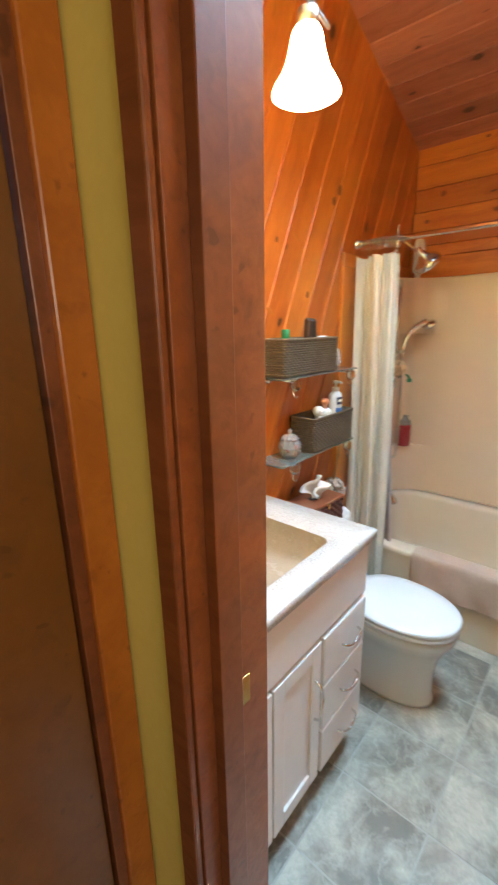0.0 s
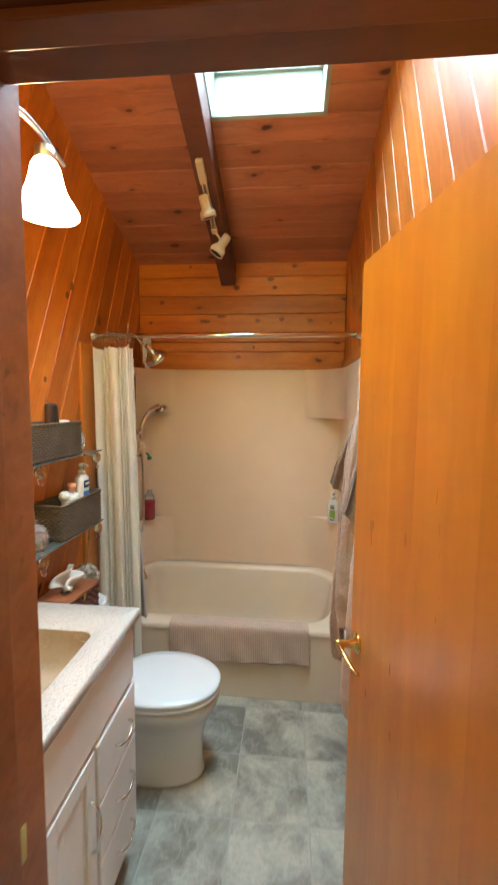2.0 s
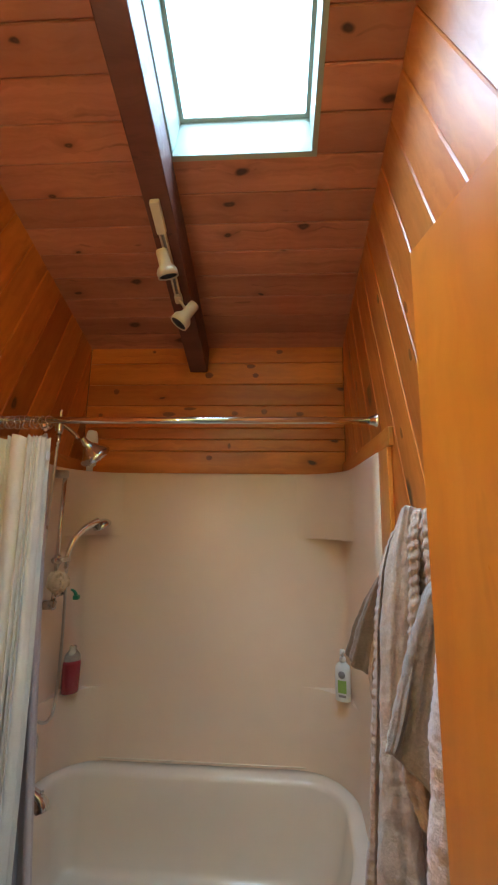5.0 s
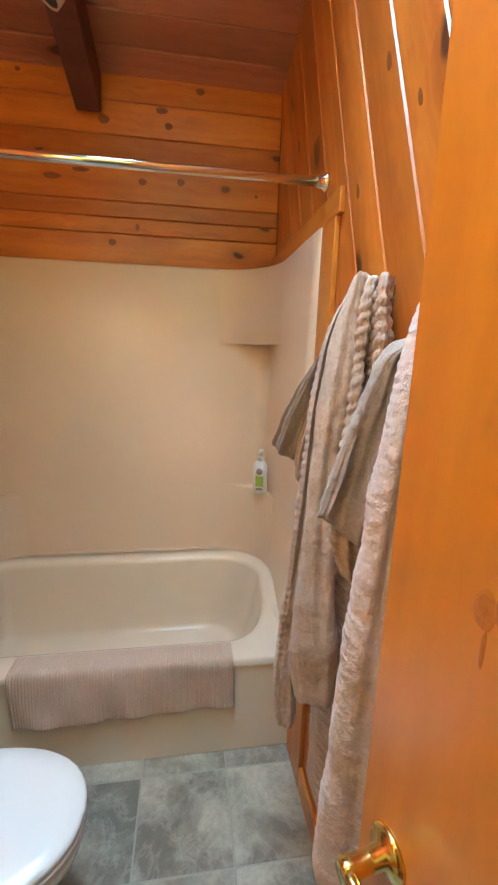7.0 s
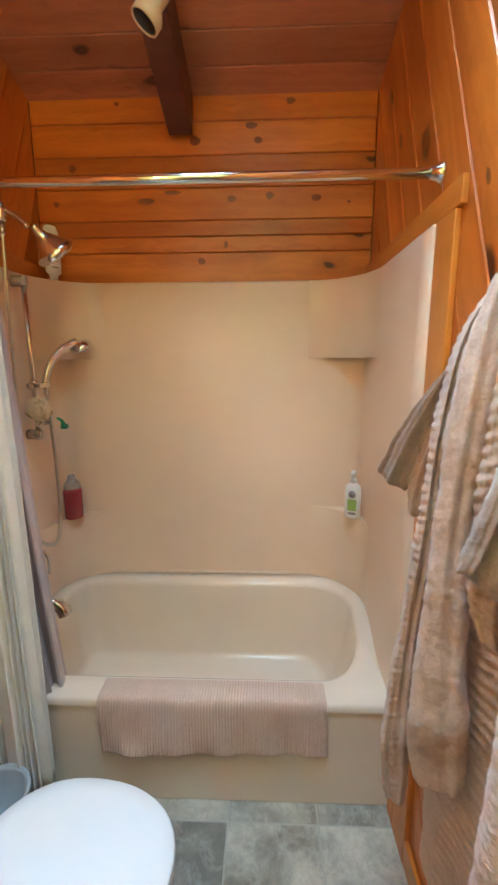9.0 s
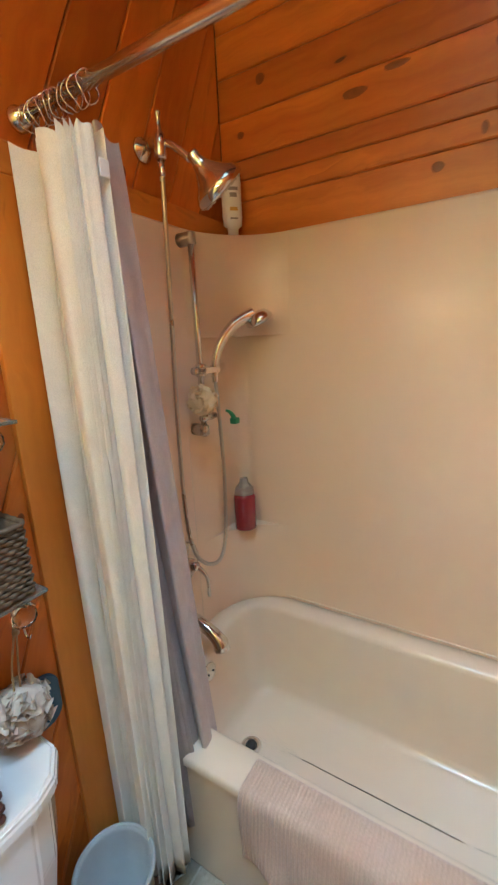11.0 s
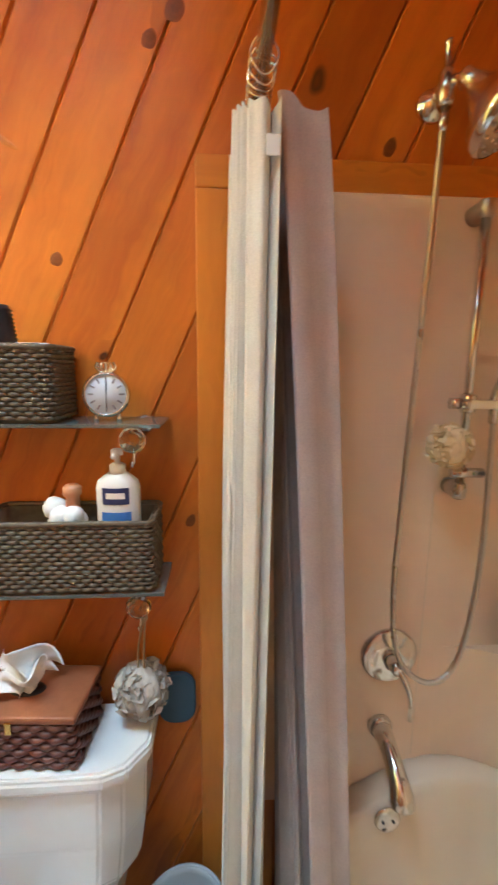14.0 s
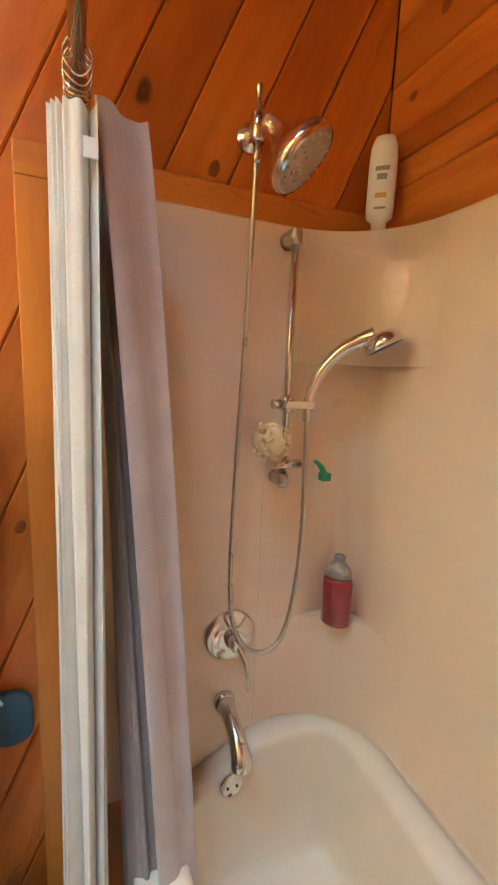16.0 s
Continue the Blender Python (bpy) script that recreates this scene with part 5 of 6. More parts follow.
hair_brush(2.005, 7.0, 0.025, m_black, "black round hair brush standing in the basket")
hair_brush(1.958, -2.0, 0.018, m_bristle, "brown bristled round brush standing in the basket")
tubes = thing("cream_tube", (0.08, 1.80, S1 + 0.01), "teal and white cosmetic tube standing in the basket", "tube")
part("body", lathe([(0.018, 0.0), (0.018, 0.12), (0.012, 0.125)], 16, pose(0.08, 1.80, S1 + 0.009)), m_bottle, tubes)
part("cap", lathe([(0.016, 0.125), (0.016, 0.165), (0.013, 0.168)], 16, pose(0.08, 1.80, S1 + 0.009)), m_green, tubes, "teal cap")
roll = thing("cotton_pad_roll", (0.08, 2.045, S1 + 0.01), "white roll lying in the basket", "cotton roll")
part("roll", lathe([(0.02, -0.03), (0.022, -0.028), (0.022, 0.028), (0.02, 0.03)], 18, pose(0.085, 2.045, S1 + 0.127, 90, 0, 0)), m_tissue, roll)
part("filling", box(0.06, 0.11, 2.02, 2.07, S1 + 0.009, S1 + 0.106, 0.008), m_tissue, roll)

clock = thing("table_clock", (0.09, 2.178, S1), "small round silver table clock with a crown top", "clock")
CK = Matrix.Translation((0.085, 2.178, S1 + 0.052)) @ pose(0, 0, 0, 0, 84, 6)
part("case", moved(lathe([(0.036, -0.018), (0.043, -0.014), (0.045, 0.004), (0.041, 0.012), (0.0385, 0.012), (0.038, 0.006)], 36, None, True, False), CK), m_chrome, clock)
dial = part("dial", moved(lathe([(0.0385, 0.008), (0.0385, 0.0085)], 36), CK), m_dial, clock, "pale clock dial")
for i in range(12):
    a = 2 * math.pi * i / 12
    part("numeral", moved(box(0.024, 0.034, -0.0016, 0.0016, 0.0087, 0.0094), CK @ pose(0, 0, 0, 0, 0, 30 * i)), m_label_grey, dial)
part("pointer", moved(box(-0.001, 0.024, -0.0013, 0.0013, 0.0096, 0.0102), CK @ pose(0, 0, 0, 0, 0, 178)), m_black, dial)
part("pointer", moved(box(-0.001, 0.028, -0.001, 0.001, 0.0104, 0.011), CK @ pose(0, 0, 0, 0, 0, 2)), m_black, dial)
part("crown", join(*[tube(spline([(0.083, 2.178 + dy * 0.4, S1 + 0.094), (0.083, 2.178 + dy, S1 + 0.104), (0.083, 2.178 + dy * 0.8, S1 + 0.114)]), 0.003, 8) for dy in (-0.018, -0.009, 0.0, 0.009, 0.018)]), m_chrome, clock)
for dy in (-0.022, 0.022):
    part("foot", lathe([(0.006, 0.0), (0.004, 0.006), (0.004, 0.016)], 10, pose(0.085, 2.178 + dy, S1)), m_chrome, clock)

gj = thing("glass_jar", (0.08, 1.835, S2), "cut glass jar of wrapped sweets on the lower shelf", "jar")
part("bowl", smooth(lathe([(0.03, 0.0), (0.045, 0.02), (0.05, 0.045), (0.042, 0.07), (0.036, 0.078)], 12, pose(0.08, 1.835, S2), True, False), False), m_clear, gj)
part("lid", smooth(lathe([(0.04, 0.079), (0.03, 0.092), (0.01, 0.10), (0.007, 0.106), (0.012, 0.114), (0.004, 0.12)], 12, pose(0.08, 1.835, S2)), False), m_clear, gj)
for i in range(7):
    part("sweet", lathe([(0.003, -0.009), (0.009, -0.005), (0.009, 0.005), (0.003, 0.009)], 8, pose(0.08 + 0.017 * math.cos(i * 2.4), 1.835 + 0.017 * math.sin(i * 2.4), S2 + 0.02 + 0.007 * i, 50 * i, 30 * i, 0)), (m_peach, m_tissue, m_red)[i % 3], gj)

pouf("bath_sponge", (0.075, 2.222, 0.80), 0.06, m_pouf_grey, "grey mesh bath sponge hanging on a cord", 8, 170)
cord = thing("hanging_cord", (0.075, 2.225, 0.85), "jute cord loop hung under the lower shelf", "cord")
part("loop", join(tube(spline([(0.078, 2.215, 0.845), (0.082, 2.219, 0.91), (0.088, 2.233, 0.985), (0.09, 2.236, 1.04)]), 0.0022, 6), tube(spline([(0.078, 2.228, 0.845), (0.084, 2.231, 0.91), (0.09, 2.237, 0.985), (0.092, 2.238, 1.04)]), 0.0022, 6)), m_rope, cord)
part("knot", lathe([(0.003, -0.008), (0.007, -0.004), (0.007, 0.004), (0.003, 0.008)], 10, pose(0.09, 2.236, 0.985)), m_rope, cord)
flap = thing("scrub_brush", (0.02, 2.295, 0.72), "dark blue rounded paddle hanging on the wall", "brush")
part("paddle", moved(slab([(p.x, p.y) for p in rounded(0, 0, 0.045, 0.068, 0.038, 0, 6)], -0.006, 0.006, 0.003), Matrix.Translation((0.018, 2.293, 0.722)) @ Matrix(((0, 0, 1, 0), (1, 0, 0, 0), (0, 1, 0, 0), (0, 0, 0, 1)))), m_blue, flap)

bin_ = thing("waste_bin", (0.16, 2.315, 0), "grey-blue plastic waste bin beside the toilet", "waste bin")
part("body", lathe([(0.075, 0.0), (0.078, 0.004), (0.092, 0.27), (0.097, 0.274), (0.097, 0.282), (0.090, 0.282), (0.086, 0.27), (0.072, 0.01), (0.0, 0.01)], 36, pose(0.16, 2.315, 0), True, False), m_bin, bin_)
liner_bag = part("rim", tube([(0.16 + 0.0955 * math.cos(a), 2.315 + 0.0955 * math.sin(a), 0.281) for a in (2 * math.pi * i / 40 for i in range(40))], 0.005, 8, closed=True), m_bin, bin_)

# ---------------------------------------------------------------- vanity
vanity = thing("vanity_cabinet", (0.26, 1.33, 0), "white vanity cabinet with a door and three drawers", "vanity cabinet")
VX, VY0, VY1 = 0.492, 0.958, 1.700
part("body", join(box(0.004, VX, VY0, VY0 + 0.018, 0.115, 0.898, 0.002), box(0.004, VX, VY1 - 0.018, VY1, 0.115, 0.898, 0.002), box(0.004, VX, VY0 + 0.018, VY1 - 0.018, 0.115, 0.133), box(0.004, 0.016, VY0 + 0.018, VY1 - 0.018, 0.133, 0.898),
                  box(VX - 0.018, VX, VY0 + 0.018, VY1 - 0.018, 0.133, 0.898)), m_white, vanity)
part("toe_kick", box(0.004, VX - 0.06, VY0, VY1 - 0.004, 0.0, 0.114), m_casing, vanity, "dark recessed toe kick")
part("false_front", box(VX + 0.0005, VX + 0.018, VY0 + 0.004, VY1 - 0.002, 0.690, 0.890, 0.003), m_white, vanity)


def pull(parent, along, c, length):
    """A bowed chrome pull with two posts."""
    x, y, z = c
    h = length / 2
    if along == "y":
        pts = [(x, y - h, z), (x + 0.018, y - h * 0.85, z), (x + 0.026, y - h * 0.3, z - 0.006), (x + 0.026, y + h * 0.3, z + 0.006), (x + 0.018, y + h * 0.85, z), (x, y + h, z)]
    else:
        pts = [(x, y, z - h), (x + 0.018, y, z - h * 0.85), (x + 0.026, y - 0.006, z - h * 0.3), (x + 0.026, y + 0.006, z + h * 0.3), (x + 0.018, y, z + h * 0.85), (x, y, z + h)]
    return part("handle", tube(spline(pts, 6), 0.0042, 10), m_chrome, parent, "bowed chrome handle")


def shaker(y0, y1, z0, z1, name, along, rail=0.05):
    """A panelled front: a frame of stiles and rails round a sunk panel."""
    x0, x1 = VX + 0.0005, VX + 0.019
    ob = part(name, join(box(x0, x1, y0, y0 + rail, z0, z1, 0.003), box(x0, x1, y1 - rail, y1, z0, z1, 0.003), box(x0, x1, y0 + rail, y1 - rail, z0, z0 + rail, 0.003), box(x0, x1, y0 + rail, y1 - rail, z1 - rail, z1, 0.003)), m_white, vanity)
    part("panel", box(x0, x0 + 0.010, y0 + rail - 0.004, y1 - rail + 0.004, z0 + rail - 0.004, z1 - rail + 0.004, 0.001), m_white, ob)
    return ob, x1


d, fx = shaker(1.165, 1.405, 0.130, 0.672, "door", "z")
pull(d, "z", (fx, 1.372, 0.475), 0.15)
d, fx = shaker(VY0 + 0.004, 1.158, 0.130, 0.672, "door", "z", 0.04)
for z0, z1 in ((0.492, 0.672), (0.312, 0.484), (0.130, 0.304)):
    dr = part("drawer_front", box(VX + 0.0005, VX + 0.022, 1.418, VY1 - 0.002, z0, z1, 0.004), m_white, vanity)
    pull(dr, "y", (VX + 0.022, 1.585, (z0 + z1) / 2 - 0.005), 0.11)

counter = thing("countertop", (0.26, 1.33, 0.9), "pale speckled vanity top with an integral rectangular basin", "vanity top")
CX1, CY0, CY1 = 0.530, 0.952, 1.716


def c_loop(i0, i1, j0, j1, r, z):
    x0, x1, y0, y1 = 0.002 + i0, CX1 - i1, CY0 + j0, CY1 - j1
    return rounded((x0 + x1) / 2, (y0 + y1) / 2, (x1 - x0) / 2, (y1 - y0) / 2, r, z, 6)


part("top", loft([c_loop(0.10, 0.10, 0.16, 0.165, 0.035, 0.8985), c_loop(0, 0, 0, 0, 0.004, 0.8985), c_loop(0, 0, 0, 0, 0.004, 0.926), c_loop(0.003, 0.004, 0.003, 0.004, 0.004, 0.930), c_loop(0.09, 0.082, 0.15, 0.155, 0.035, 0.930), c_loop(0.095, 0.087, 0.155, 0.16, 0.035, 0.926)], False, False), m_counter, counter)
part("basin", loft([c_loop(0.095, 0.087, 0.155, 0.16, 0.035, 0.926), c_loop(0.098, 0.092, 0.16, 0.165, 0.037, 0.90), c_loop(0.105, 0.105, 0.17, 0.175, 0.045, 0.83), c_loop(0.14, 0.14, 0.21, 0.215, 0.05, 0.80), c_loop(0.22, 0.24, 0.33, 0.33, 0.02, 0.797)], False, True), m_basin, counter, "tan speckled basin")
part("drain", lathe([(0.02, 0.0), (0.02, 0.002), (0.014, 0.003)], 18, pose(0.26, 1.33, 0.798)), m_chrome, counter, "chrome drain")
part("backsplash", box(0.002, 0.020, CY0, CY1, 0.9305, 1.02, 0.003), m_counter, counter)
faucet = thing("basin_faucet", (0.06, 1.36, 0.93), "chrome basin faucet with a small lever", "faucet")
part("base", lathe([(0.026, 0.0), (0.026, 0.01), (0.018, 0.02), (0.016, 0.09), (0.012, 0.10)], 20, pose(0.06, 1.36, 0.9305)), m_chrome, faucet)
part("spout", tube(spline([(0.06, 1.36, 1.0), (0.09, 1.36, 1.03), (0.14, 1.36, 1.03), (0.165, 1.36, 1.005)]), 0.011, 12), m_chrome, faucet)
part("lever", tube([(0.06, 1.36, 1.03), (0.055, 1.36, 1.05), (0.085, 1.36, 1.075)], 0.007, 10), m_chrome, faucet)

# vanity lamp
lamp = thing("vanity_light", (0.0, 1.2, 2.27), "wall light with a lit frosted glass bell shade", "wall light")
LX, LY, LZ = LAMP
bell = [(0.074, 0.0), (0.073, 0.0056), (0.064, 0.0205), (0.052, 0.0391), (0.043, 0.0605), (0.037, 0.0837), (0.033, 0.1042), (0.026, 0.1172), (0.02, 0.1209)]
inner_bell = [(r - 0.004, z) for r, z in reversed(bell)]
part("shade", lathe(bell + inner_bell, 36, pose(LX, LY, LZ + 0.01), False, False), m_shade, lamp, "lit frosted white glass shade")
part("socket", lathe([(0.021, 0.0), (0.024, 0.008), (0.022, 0.03), (0.012, 0.034)], 20, pose(LX, LY, LZ + 0.128)), m_brushed, lamp)
part("scroll_arm", tube(spline([(LX - 0.02, LY - 0.26, LZ + 0.130), (LX - 0.01, LY - 0.19, LZ + 0.150), (LX, LY - 0.10, LZ + 0.178), (LX, LY - 0.02, LZ + 0.182), (LX, LY + 0.04, LZ + 0.172), (LX, LY + 0.085, LZ + 0.165)]), lambda s: 0.010 - 0.005 * s, 10), m_brushed, lamp)
part("wall_arm", tube(spline([(0.0, LY - 0.30, LZ + 0.11), (0.15, LY - 0.29, LZ + 0.10), (0.32, LY - 0.28, LZ + 0.11), (LX - 0.02, LY - 0.26, LZ + 0.130)]), 0.009, 10), m_brushed, lamp)
part("backplate", lathe([(0.06, 0.0), (0.06, 0.01), (0.04, 0.02)], 28, pose(0.0, LY - 0.30, LZ + 0.11, 0, 90, 0)), m_brushed, lamp)

# ---------------------------------------------------------------- track lamps on the beam
track = thing("track_light", ROOF @ Vector((0.61, 0.7, BEAM_D)), "cream track light with two spot lamps on the beam", "track light")
TV0, TV1 = 0.515, 0.80
rail = part("rail", roof_box(0.603, 0.607, TV0, TV1, BEAM_D, BEAM_D + 0.020), m_cream, track)
part("rail", roof_box(0.623, 0.627, TV0, TV1, BEAM_D, BEAM_D + 0.020), m_cream, track)
part("rail_floor", roof_box(0.607, 0.623, TV0, TV1, BEAM_D, BEAM_D + 0.004), m_label_grey, track)
part("feed", roof_box(0.598, 0.632, TV1 + 0.001, TV1 + 0.12, BEAM_D, BEAM_D + 0.024, bevel=0.003), m_cream, track)
part("end_cap", roof_box(0.599, 0.631, TV0 - 0.04, TV0 - 0.001, BEAM_D, BEAM_D + 0.023, bevel=0.003), m_cream, track)
for top, lens in (((0.600, 2.462, 2.632), (0.622, 2.490, 2.548)), ((0.685, 2.665, 2.522), (0.628, 2.652, 2.435))):
    a, b = Vector(top), Vector(lens)
    d = (b - a).normalized()
    mt = Matrix.Translation(a) @ d.to_track_quat("Z", "Y").to_matrix().to_4x4()
    L = (b - a).length
    can = part("can", lathe([(0.012, -0.012), (0.021, -0.010), (0.0235, 0.0), (0.0235, L * 0.5), (0.036, L * 0.66), (0.040, L * 0.75), (0.040, L), (0.036, L), (0.034, L * 0.8)], 28, mt, True, False), m_cream, track, "cream spot lamp can")
    part("reflector", lathe([(0.0355, L - 0.004), (0.030, L * 0.86), (0.0, L * 0.8)], 24, mt, False, False), m_black, can, "dark lamp opening")
    mid = a + d * L * 0.35
    base = ROOF.inverted() @ mid
    foot = ROOF @ Vector((0.615, base.y, BEAM_D + 0.012))
    part("stem", tube(spline([foot, foot.lerp(mid, 0.5) + Vector((0, 0.004, 0)), mid]), 0.006, 10), m_cream, track)

# ---------------------------------------------------------------- the bathroom door, open
HINGE, FREE = Vector((1.374, 0.955, 0.0)), Vector((1.239, 1.660, 0.0))
along = (FREE - HINGE).normalized()
door = thing("door_1", HINGE, "open orange varnished flush wooden door", "door", kind="structure")
W = (FREE - HINGE).length
DM = Matrix.Translation(HINGE) @ Matrix(((along.x, -along.y, 0, 0), (along.y, along.x, 0, 0), (0, 0, 1, 0), (0, 0, 0, 1)))
TURN = Matrix(((0, 1, 0, 0), (0, 0, 1, 0), (1, 0, 0, 0), (0, 0, 0, 1)))
u = 0.0
for share in (0.20, 0.31, 0.17, 0.32):
    w = W * share
    ob = part("plank", box(-1.018, 1.018, -w / 2, w / 2, -0.0175, 0.0175), m_door, door)
    ob.matrix_basis = DM @ Matrix.Translation((u + w / 2, -0.0175, 1.028)) @ TURN
    u += w


def on_door(bm, u, v, z, m=None):
    bm.transform(DM @ Matrix.Translation((u, v, z)) @ (m or Matrix.Identity(4)))
    return bm


KU, KZ = W - 0.055, 0.914
for v, s in ((0.0, 1), (-0.035, -1)):
    rose = part("rose", on_door(lathe([(0.031, 0.0), (0.031, 0.004), (0.026, 0.009), (0.014, 0.013), (0.012, 0.035)], 28), KU, v, KZ, pose(0, 0, 0, -90 * s, 0, 0)), m_brass, door, "brass lever rose")
    part("barrel", on_door(lathe([(0.0135, 0.013), (0.0125, 0.03), (0.0125, 0.05), (0.0145, 0.054), (0.0145, 0.066), (0.011, 0.07)], 22), KU, v, KZ, pose(0, 0, 0, -90 * s, 0, 0)), m_brass, rose)
    part("lever", on_door(tube(spline([(0.004, s * 0.060, 0.0), (-0.02, s * 0.061, 0.002), (-0.05, s * 0.058, -0.004), (-0.08, s * 0.052, -0.014), (-0.108, s * 0.046, -0.020), (-0.118, s * 0.042, -0.018)]), lambda q: 0.0115 - 0.0045 * q, 12, flat=0.75), KU, v, KZ), m_brass, rose, "brass lever")
part("latch_plate", on_door(box(W - 0.0005, W + 0.0015, -0.028, -0.007, 0.93, 1.0), 0, 0, 0), m_brass, door)
knots(door, DM @ Matrix(((1, 0, 0, 0), (0, 0, 1, 0), (0, 1, 0, 0), (0, 0, 0, 1))), 90, ((0.592, 1.298, 0.020, 0.012), (0.578, 1.305, 0.014, 0.006), (0.588, 1.262, 0.022, 0.003), (0.396, 1.323, 0.018, 0.006), (0.446, 0.975, 0.018, 0.005), (0.59, 0.806, 0.014, 0.005), (0.431, 0.807, 0.018, 0.005)), door_knot_mesh)
for z in (0.25, 1.02, 1.8):
    part("hinge", on_door(lathe([(0.006, -0.045), (0.006, 0.045)], 12), -0.004, 0.004, z), m_brass, door)

# ---------------------------------------------------------------- bathrobes on hooks
for y, z in ((2.047, 1.635), (1.80, 1.60)):
    h = thing("coat_hook", (ROOM_W, y, z), "dark metal coat hook on the pine wall", "hook", "hooks on the wall")
    part("plate", box(ROOM_W - 0.004, ROOM_W, y - 0.01, y + 0.01, z - 0.03, z + 0.03, 0.001), m_brushed, h)
    part("prong", tube(spline([(ROOM_W - 0.003, y, z - 0.01), (ROOM_W - 0.03, y, z - 0.015), (ROOM_W - 0.045, y, z + 0.005), (ROOM_W - 0.048, y, z + 0.028)]), 0.004, 10), m_brushed, h)


def fold(keys, thick, pitch=0.0, depth=0.0, slant=0.0, seed=0.0, yaw=25.0, n=60, step=0.005, crease=0.25):
    """A hanging fold of plush: a flattened, creased bag along a line of keys (x, y, z, half width, drop of its right edge),
    with soft ribs every pitch metres across it."""
    line = spline([k[:3] for k in keys], 24)
    size = spline([(k[3], k[4], 0) for k in keys], 24)
    run = [0.0]
    for a, b in zip(line, line[1:]):
        run.append(run[-1] + (b - a).length)
    count = max(12, int(run[-1] / step))
    side = Vector((math.cos(radians(yaw)), -math.sin(radians(yaw)), 0))
    loops, j = [], 0
    for i in range(count + 1):
        s = run[-1] * i / count
        while j < len(run) - 2 and run[j + 1] < s:
            j += 1
        f = (s - run[j]) / max(1e-6, run[j + 1] - run[j])
        c, h = line[j].lerp(line[j + 1], f), size[j].lerp(size[j + 1], f)
        d = (line[min(j + 2, len(line) - 1)] - line[max(j - 1, 0)]).normalized()
        across = side * h.x + Vector((0, 0, -h.y))
        out = side.cross(d).normalized()
        end = min(1.0, math.sqrt(max(0.0, 1 - (1 - min(1.0, s / 0.03)) ** 2)) + 0.15, math.sqrt(max(0.0, 1 - (1 - min(1.0, (run[-1] - s) / 0.035)) ** 2)) + 0.15)
        loop = []
        for k in range(n):
            a = 2 * math.pi * k / n
            ca, sa = math.cos(a), math.sin(a)
            u = math.copysign(abs(ca) ** 0.85, ca)
            w = math.copysign(abs(sa) ** 0.85, sa)
            groove = 1 + crease * (math.sin(4.2 * u + 2.5 * s + seed) + 0.6 * math.sin(9.0 * u - 3.0 * s + 2 * seed)) * abs(w)
            p = c + across * u + out * thick * end * w * groove
            way = (across.normalized() * ca * 0.7 + out * sa).normalized()
            lift = 0.006 * noise.noise(p * 11.0 + Vector((seed, 0, 0))) + 0.0022 * noise.noise(p * 70.0)
            if pitch:
                lift += depth * (abs(math.sin(math.pi * (s + slant * u * h.x + 0.004 * noise.noise(p * 20.0)) / pitch)) - 0.6)
            p = p + way * lift * end
            loop.append(Vector((min(p.x, ROOM_W - 0.006), p.y, p.z)))
        loops.append(loop)
    return loft(loops)


robe = thing("bathrobe", (1.33, 2.08, 0.5), "beige ribbed plush bathrobe hanging on a hook", "bathrobe", "bathrobes on the wall")
part("body", fold([(1.370, 2.04, 1.64, 0.02, 0), (1.372, 2.05, 1.50, 0.06, 0), (1.372, 2.06, 1.20, 0.11, 0), (1.372, 2.06, 0.80, 0.13, 0), (1.372, 2.06, 0.45, 0.135, 0), (1.372, 2.06, 0.30, 0.125, 0)], 0.018, 0.025, 0.006, 0.0, 1.0, 82), m_robe, robe, "ribbed back of the robe")
part("front", fold([(1.350, 2.08, 1.668, 0.014, 0), (1.335, 2.07, 1.63, 0.020, 0), (1.318, 2.06, 1.553, 0.031, 0), (1.297, 2.05, 1.40, 0.033, 0), (1.286, 2.05, 1.23, 0.030, 0), (1.282, 2.04, 1.04, 0.041, 0), (1.282, 2.03, 0.906, 0.050, 0), (1.288, 2.03, 0.79, 0.052, 0), (1.292, 2.03, 0.716, 0.040, 0)], 0.030, 0.0, 0.0, 0.0, 2.0, 22, crease=0.12), m_robe, robe)
part("front", fold([(1.34, 2.10, 1.64, 0.008, 0), (1.305, 2.11, 1.56, 0.012, 0), (1.284, 2.12, 1.39, 0.015, 0), (1.277, 2.13, 1.20, 0.018, 0), (1.267, 2.15, 0.97, 0.022, 0), (1.263, 2.17, 0.72, 0.030, 0), (1.270, 2.18, 0.57, 0.030, 0), (1.273, 2.18, 0.495, 0.020, 0)], 0.026, 0.020, 0.003, 0.6, 3.0, 20), m_robe, robe)
part("collar", fold([(1.372, 2.06, 1.60, 0.009, 0), (1.362, 2.055, 1.65, 0.010, 0), (1.348, 2.045, 1.635, 0.011, 0), (1.340, 2.035, 1.58, 0.011, 0), (1.332, 2.025, 1.49, 0.011, 0), (1.323, 2.015, 1.386, 0.012, 0), (1.314, 2.01, 1.27, 0.012, 0), (1.312, 2.01, 1.15, 0.011, 0)], 0.015, 0.024, 0.0045, 0.5, 4.0, 15, crease=0.05), m_robe, robe, "thick rolled collar with chunky ribs")
part("collar", fold([(1.375, 2.03, 1.62, 0.010, 0), (1.368, 2.02, 1.655, 0.009, 0), (1.360, 2.01, 1.63, 0.010, 0), (1.360, 2.0, 1.575, 0.0105, 0), (1.360, 1.995, 1.47, 0.012, 0), (1.358, 1.99, 1.32, 0.012, 0)], 0.014, 0.024, 0.0042, 0.2, 5.0, 15, crease=0.05), m_robe, robe, "thick rolled collar with chunky ribs")
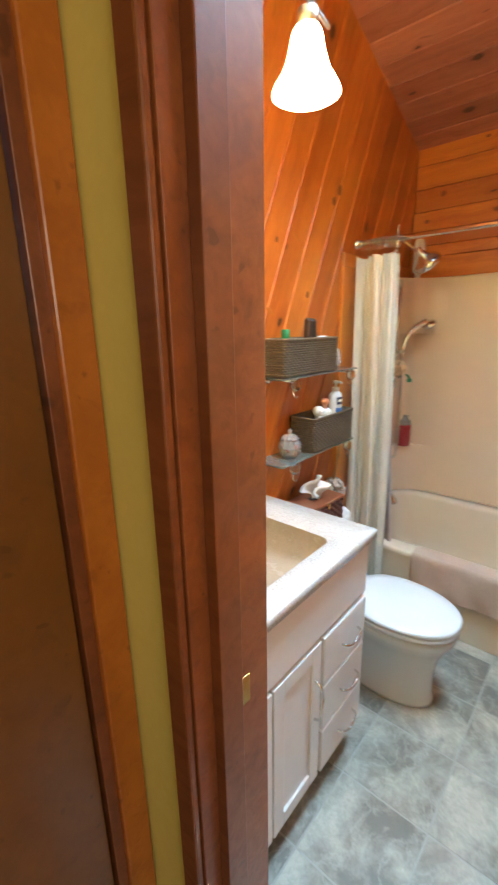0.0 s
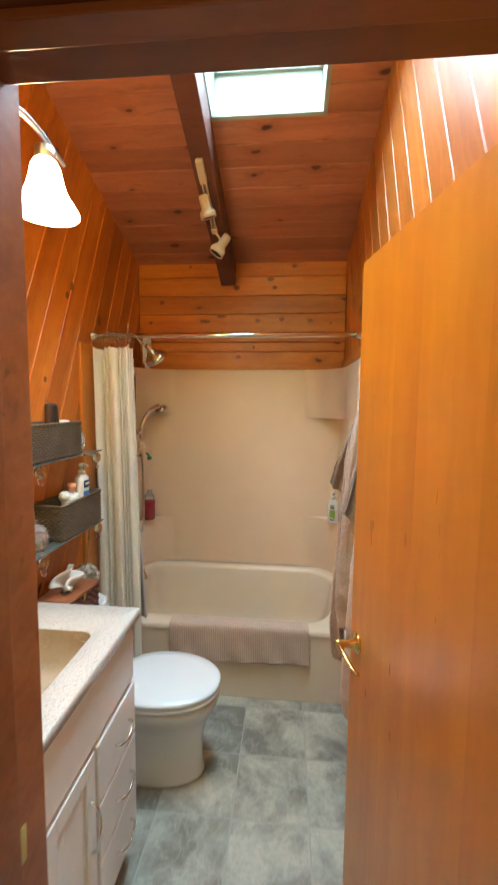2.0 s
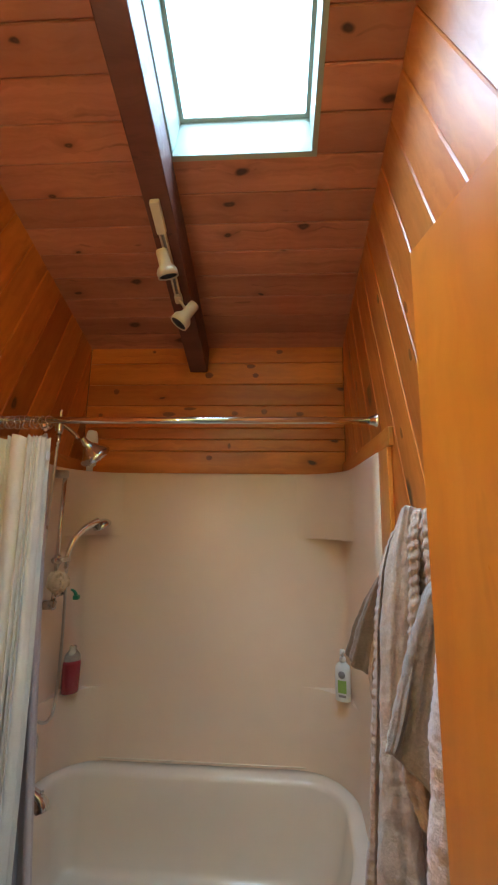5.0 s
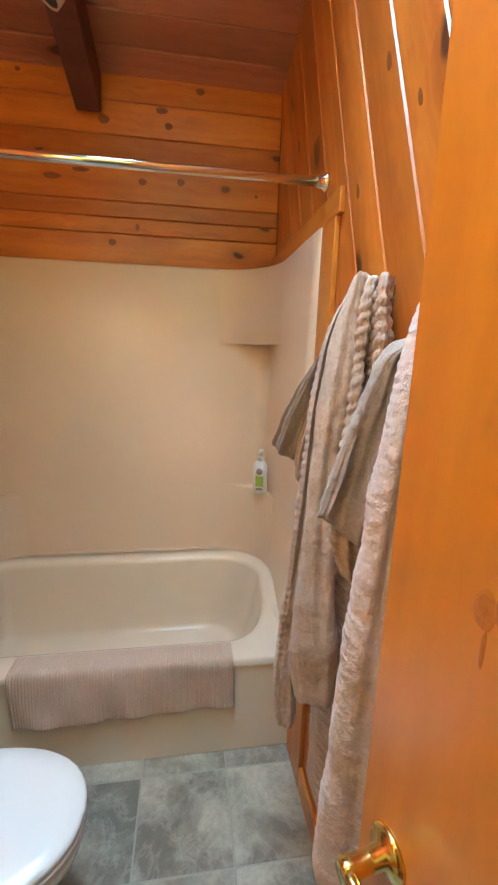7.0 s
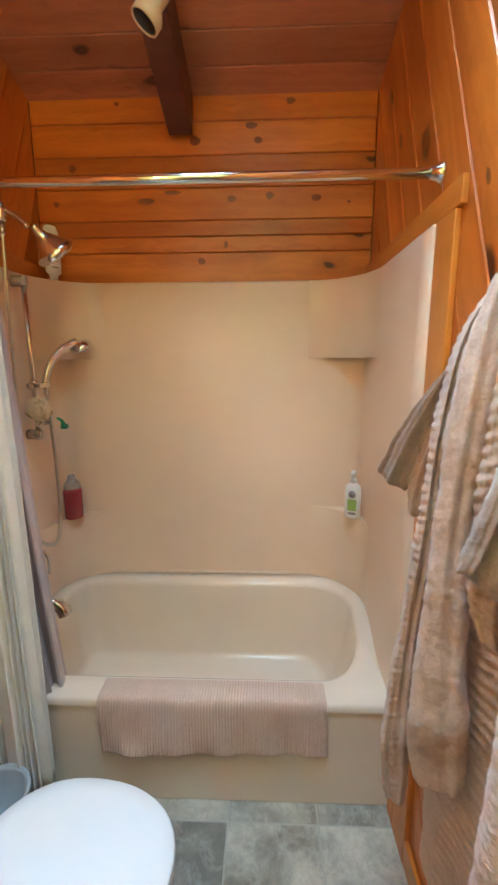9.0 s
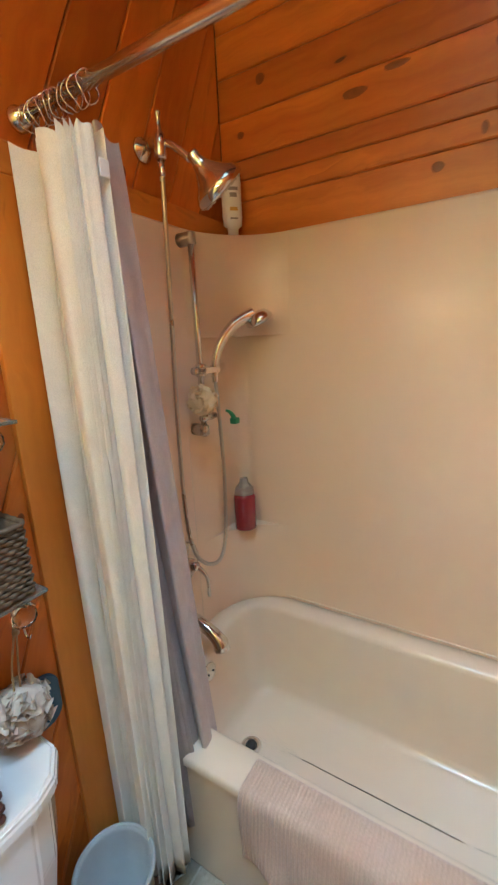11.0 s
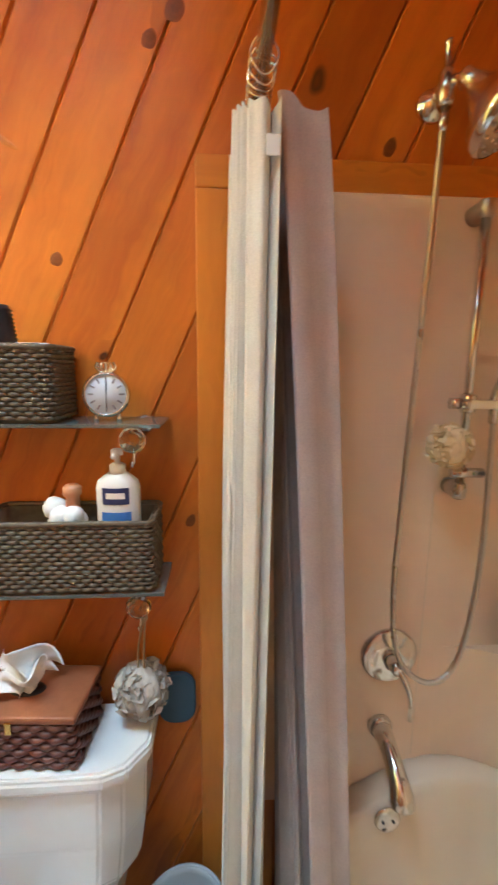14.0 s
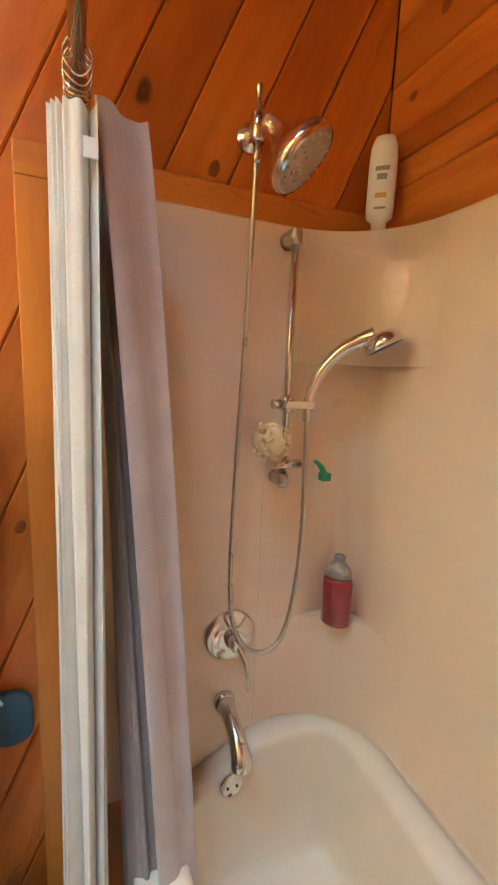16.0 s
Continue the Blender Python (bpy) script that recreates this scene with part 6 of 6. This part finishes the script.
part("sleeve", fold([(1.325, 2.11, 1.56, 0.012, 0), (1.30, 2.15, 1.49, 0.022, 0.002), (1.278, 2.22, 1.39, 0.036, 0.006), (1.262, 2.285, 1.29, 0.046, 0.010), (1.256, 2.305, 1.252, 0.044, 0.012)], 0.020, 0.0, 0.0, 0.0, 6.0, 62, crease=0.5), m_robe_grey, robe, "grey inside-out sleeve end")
part("lining", fold([(1.318, 2.13, 1.46, 0.012, 0), (1.30, 2.18, 1.37, 0.022, 0), (1.292, 2.225, 1.27, 0.024, 0), (1.292, 2.235, 1.19, 0.012, 0)], 0.014, 0.0, 0.0, 0.0, 7.0, 55), m_robe, robe)

robe2 = thing("bathrobe", (1.33, 1.82, 0.34), "pale pinkish plush bathrobe hanging beside the door", "bathrobe", "bathrobes on the wall")
part("body", fold([(1.376, 1.8, 1.63, 0.014, 0), (1.348, 1.8, 1.6, 0.018, 0), (1.336, 1.795, 1.5, 0.034, 0), (1.33, 1.79, 1.41, 0.044, 0), (1.322, 1.79, 1.29, 0.051, 0), (1.318, 1.79, 1.187, 0.056, 0), (1.312, 1.79, 1.04, 0.062, 0), (1.308, 1.79, 0.87, 0.065, 0), (1.304, 1.79, 0.706, 0.068, 0), (1.296, 1.79, 0.6, 0.066, 0), (1.3, 1.79, 0.518, 0.052, 0)], 0.046, 0.014, 0.0026, 1.1, 11.0, 12, crease=0.12), m_robe_pink, robe2)
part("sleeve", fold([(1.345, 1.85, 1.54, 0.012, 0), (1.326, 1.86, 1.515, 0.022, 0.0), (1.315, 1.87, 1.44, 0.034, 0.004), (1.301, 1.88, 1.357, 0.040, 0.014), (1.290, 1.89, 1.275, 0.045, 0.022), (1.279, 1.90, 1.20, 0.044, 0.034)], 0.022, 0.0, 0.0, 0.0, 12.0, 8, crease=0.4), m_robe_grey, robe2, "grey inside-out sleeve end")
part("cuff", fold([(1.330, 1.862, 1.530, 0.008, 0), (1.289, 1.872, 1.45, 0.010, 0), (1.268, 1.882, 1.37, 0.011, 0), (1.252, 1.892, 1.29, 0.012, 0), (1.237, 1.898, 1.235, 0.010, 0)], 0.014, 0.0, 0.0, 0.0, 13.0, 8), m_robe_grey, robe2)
part("belt", fold([(1.305, 1.925, 1.24, 0.026, 0.012), (1.300, 1.935, 1.18, 0.033, 0.015), (1.306, 1.94, 1.13, 0.030, 0.014), (1.314, 1.94, 1.085, 0.018, 0.010)], 0.018, 0.020, 0.004, 0.0, 14.0, 8), m_robe, robe2, "hanging belt end")
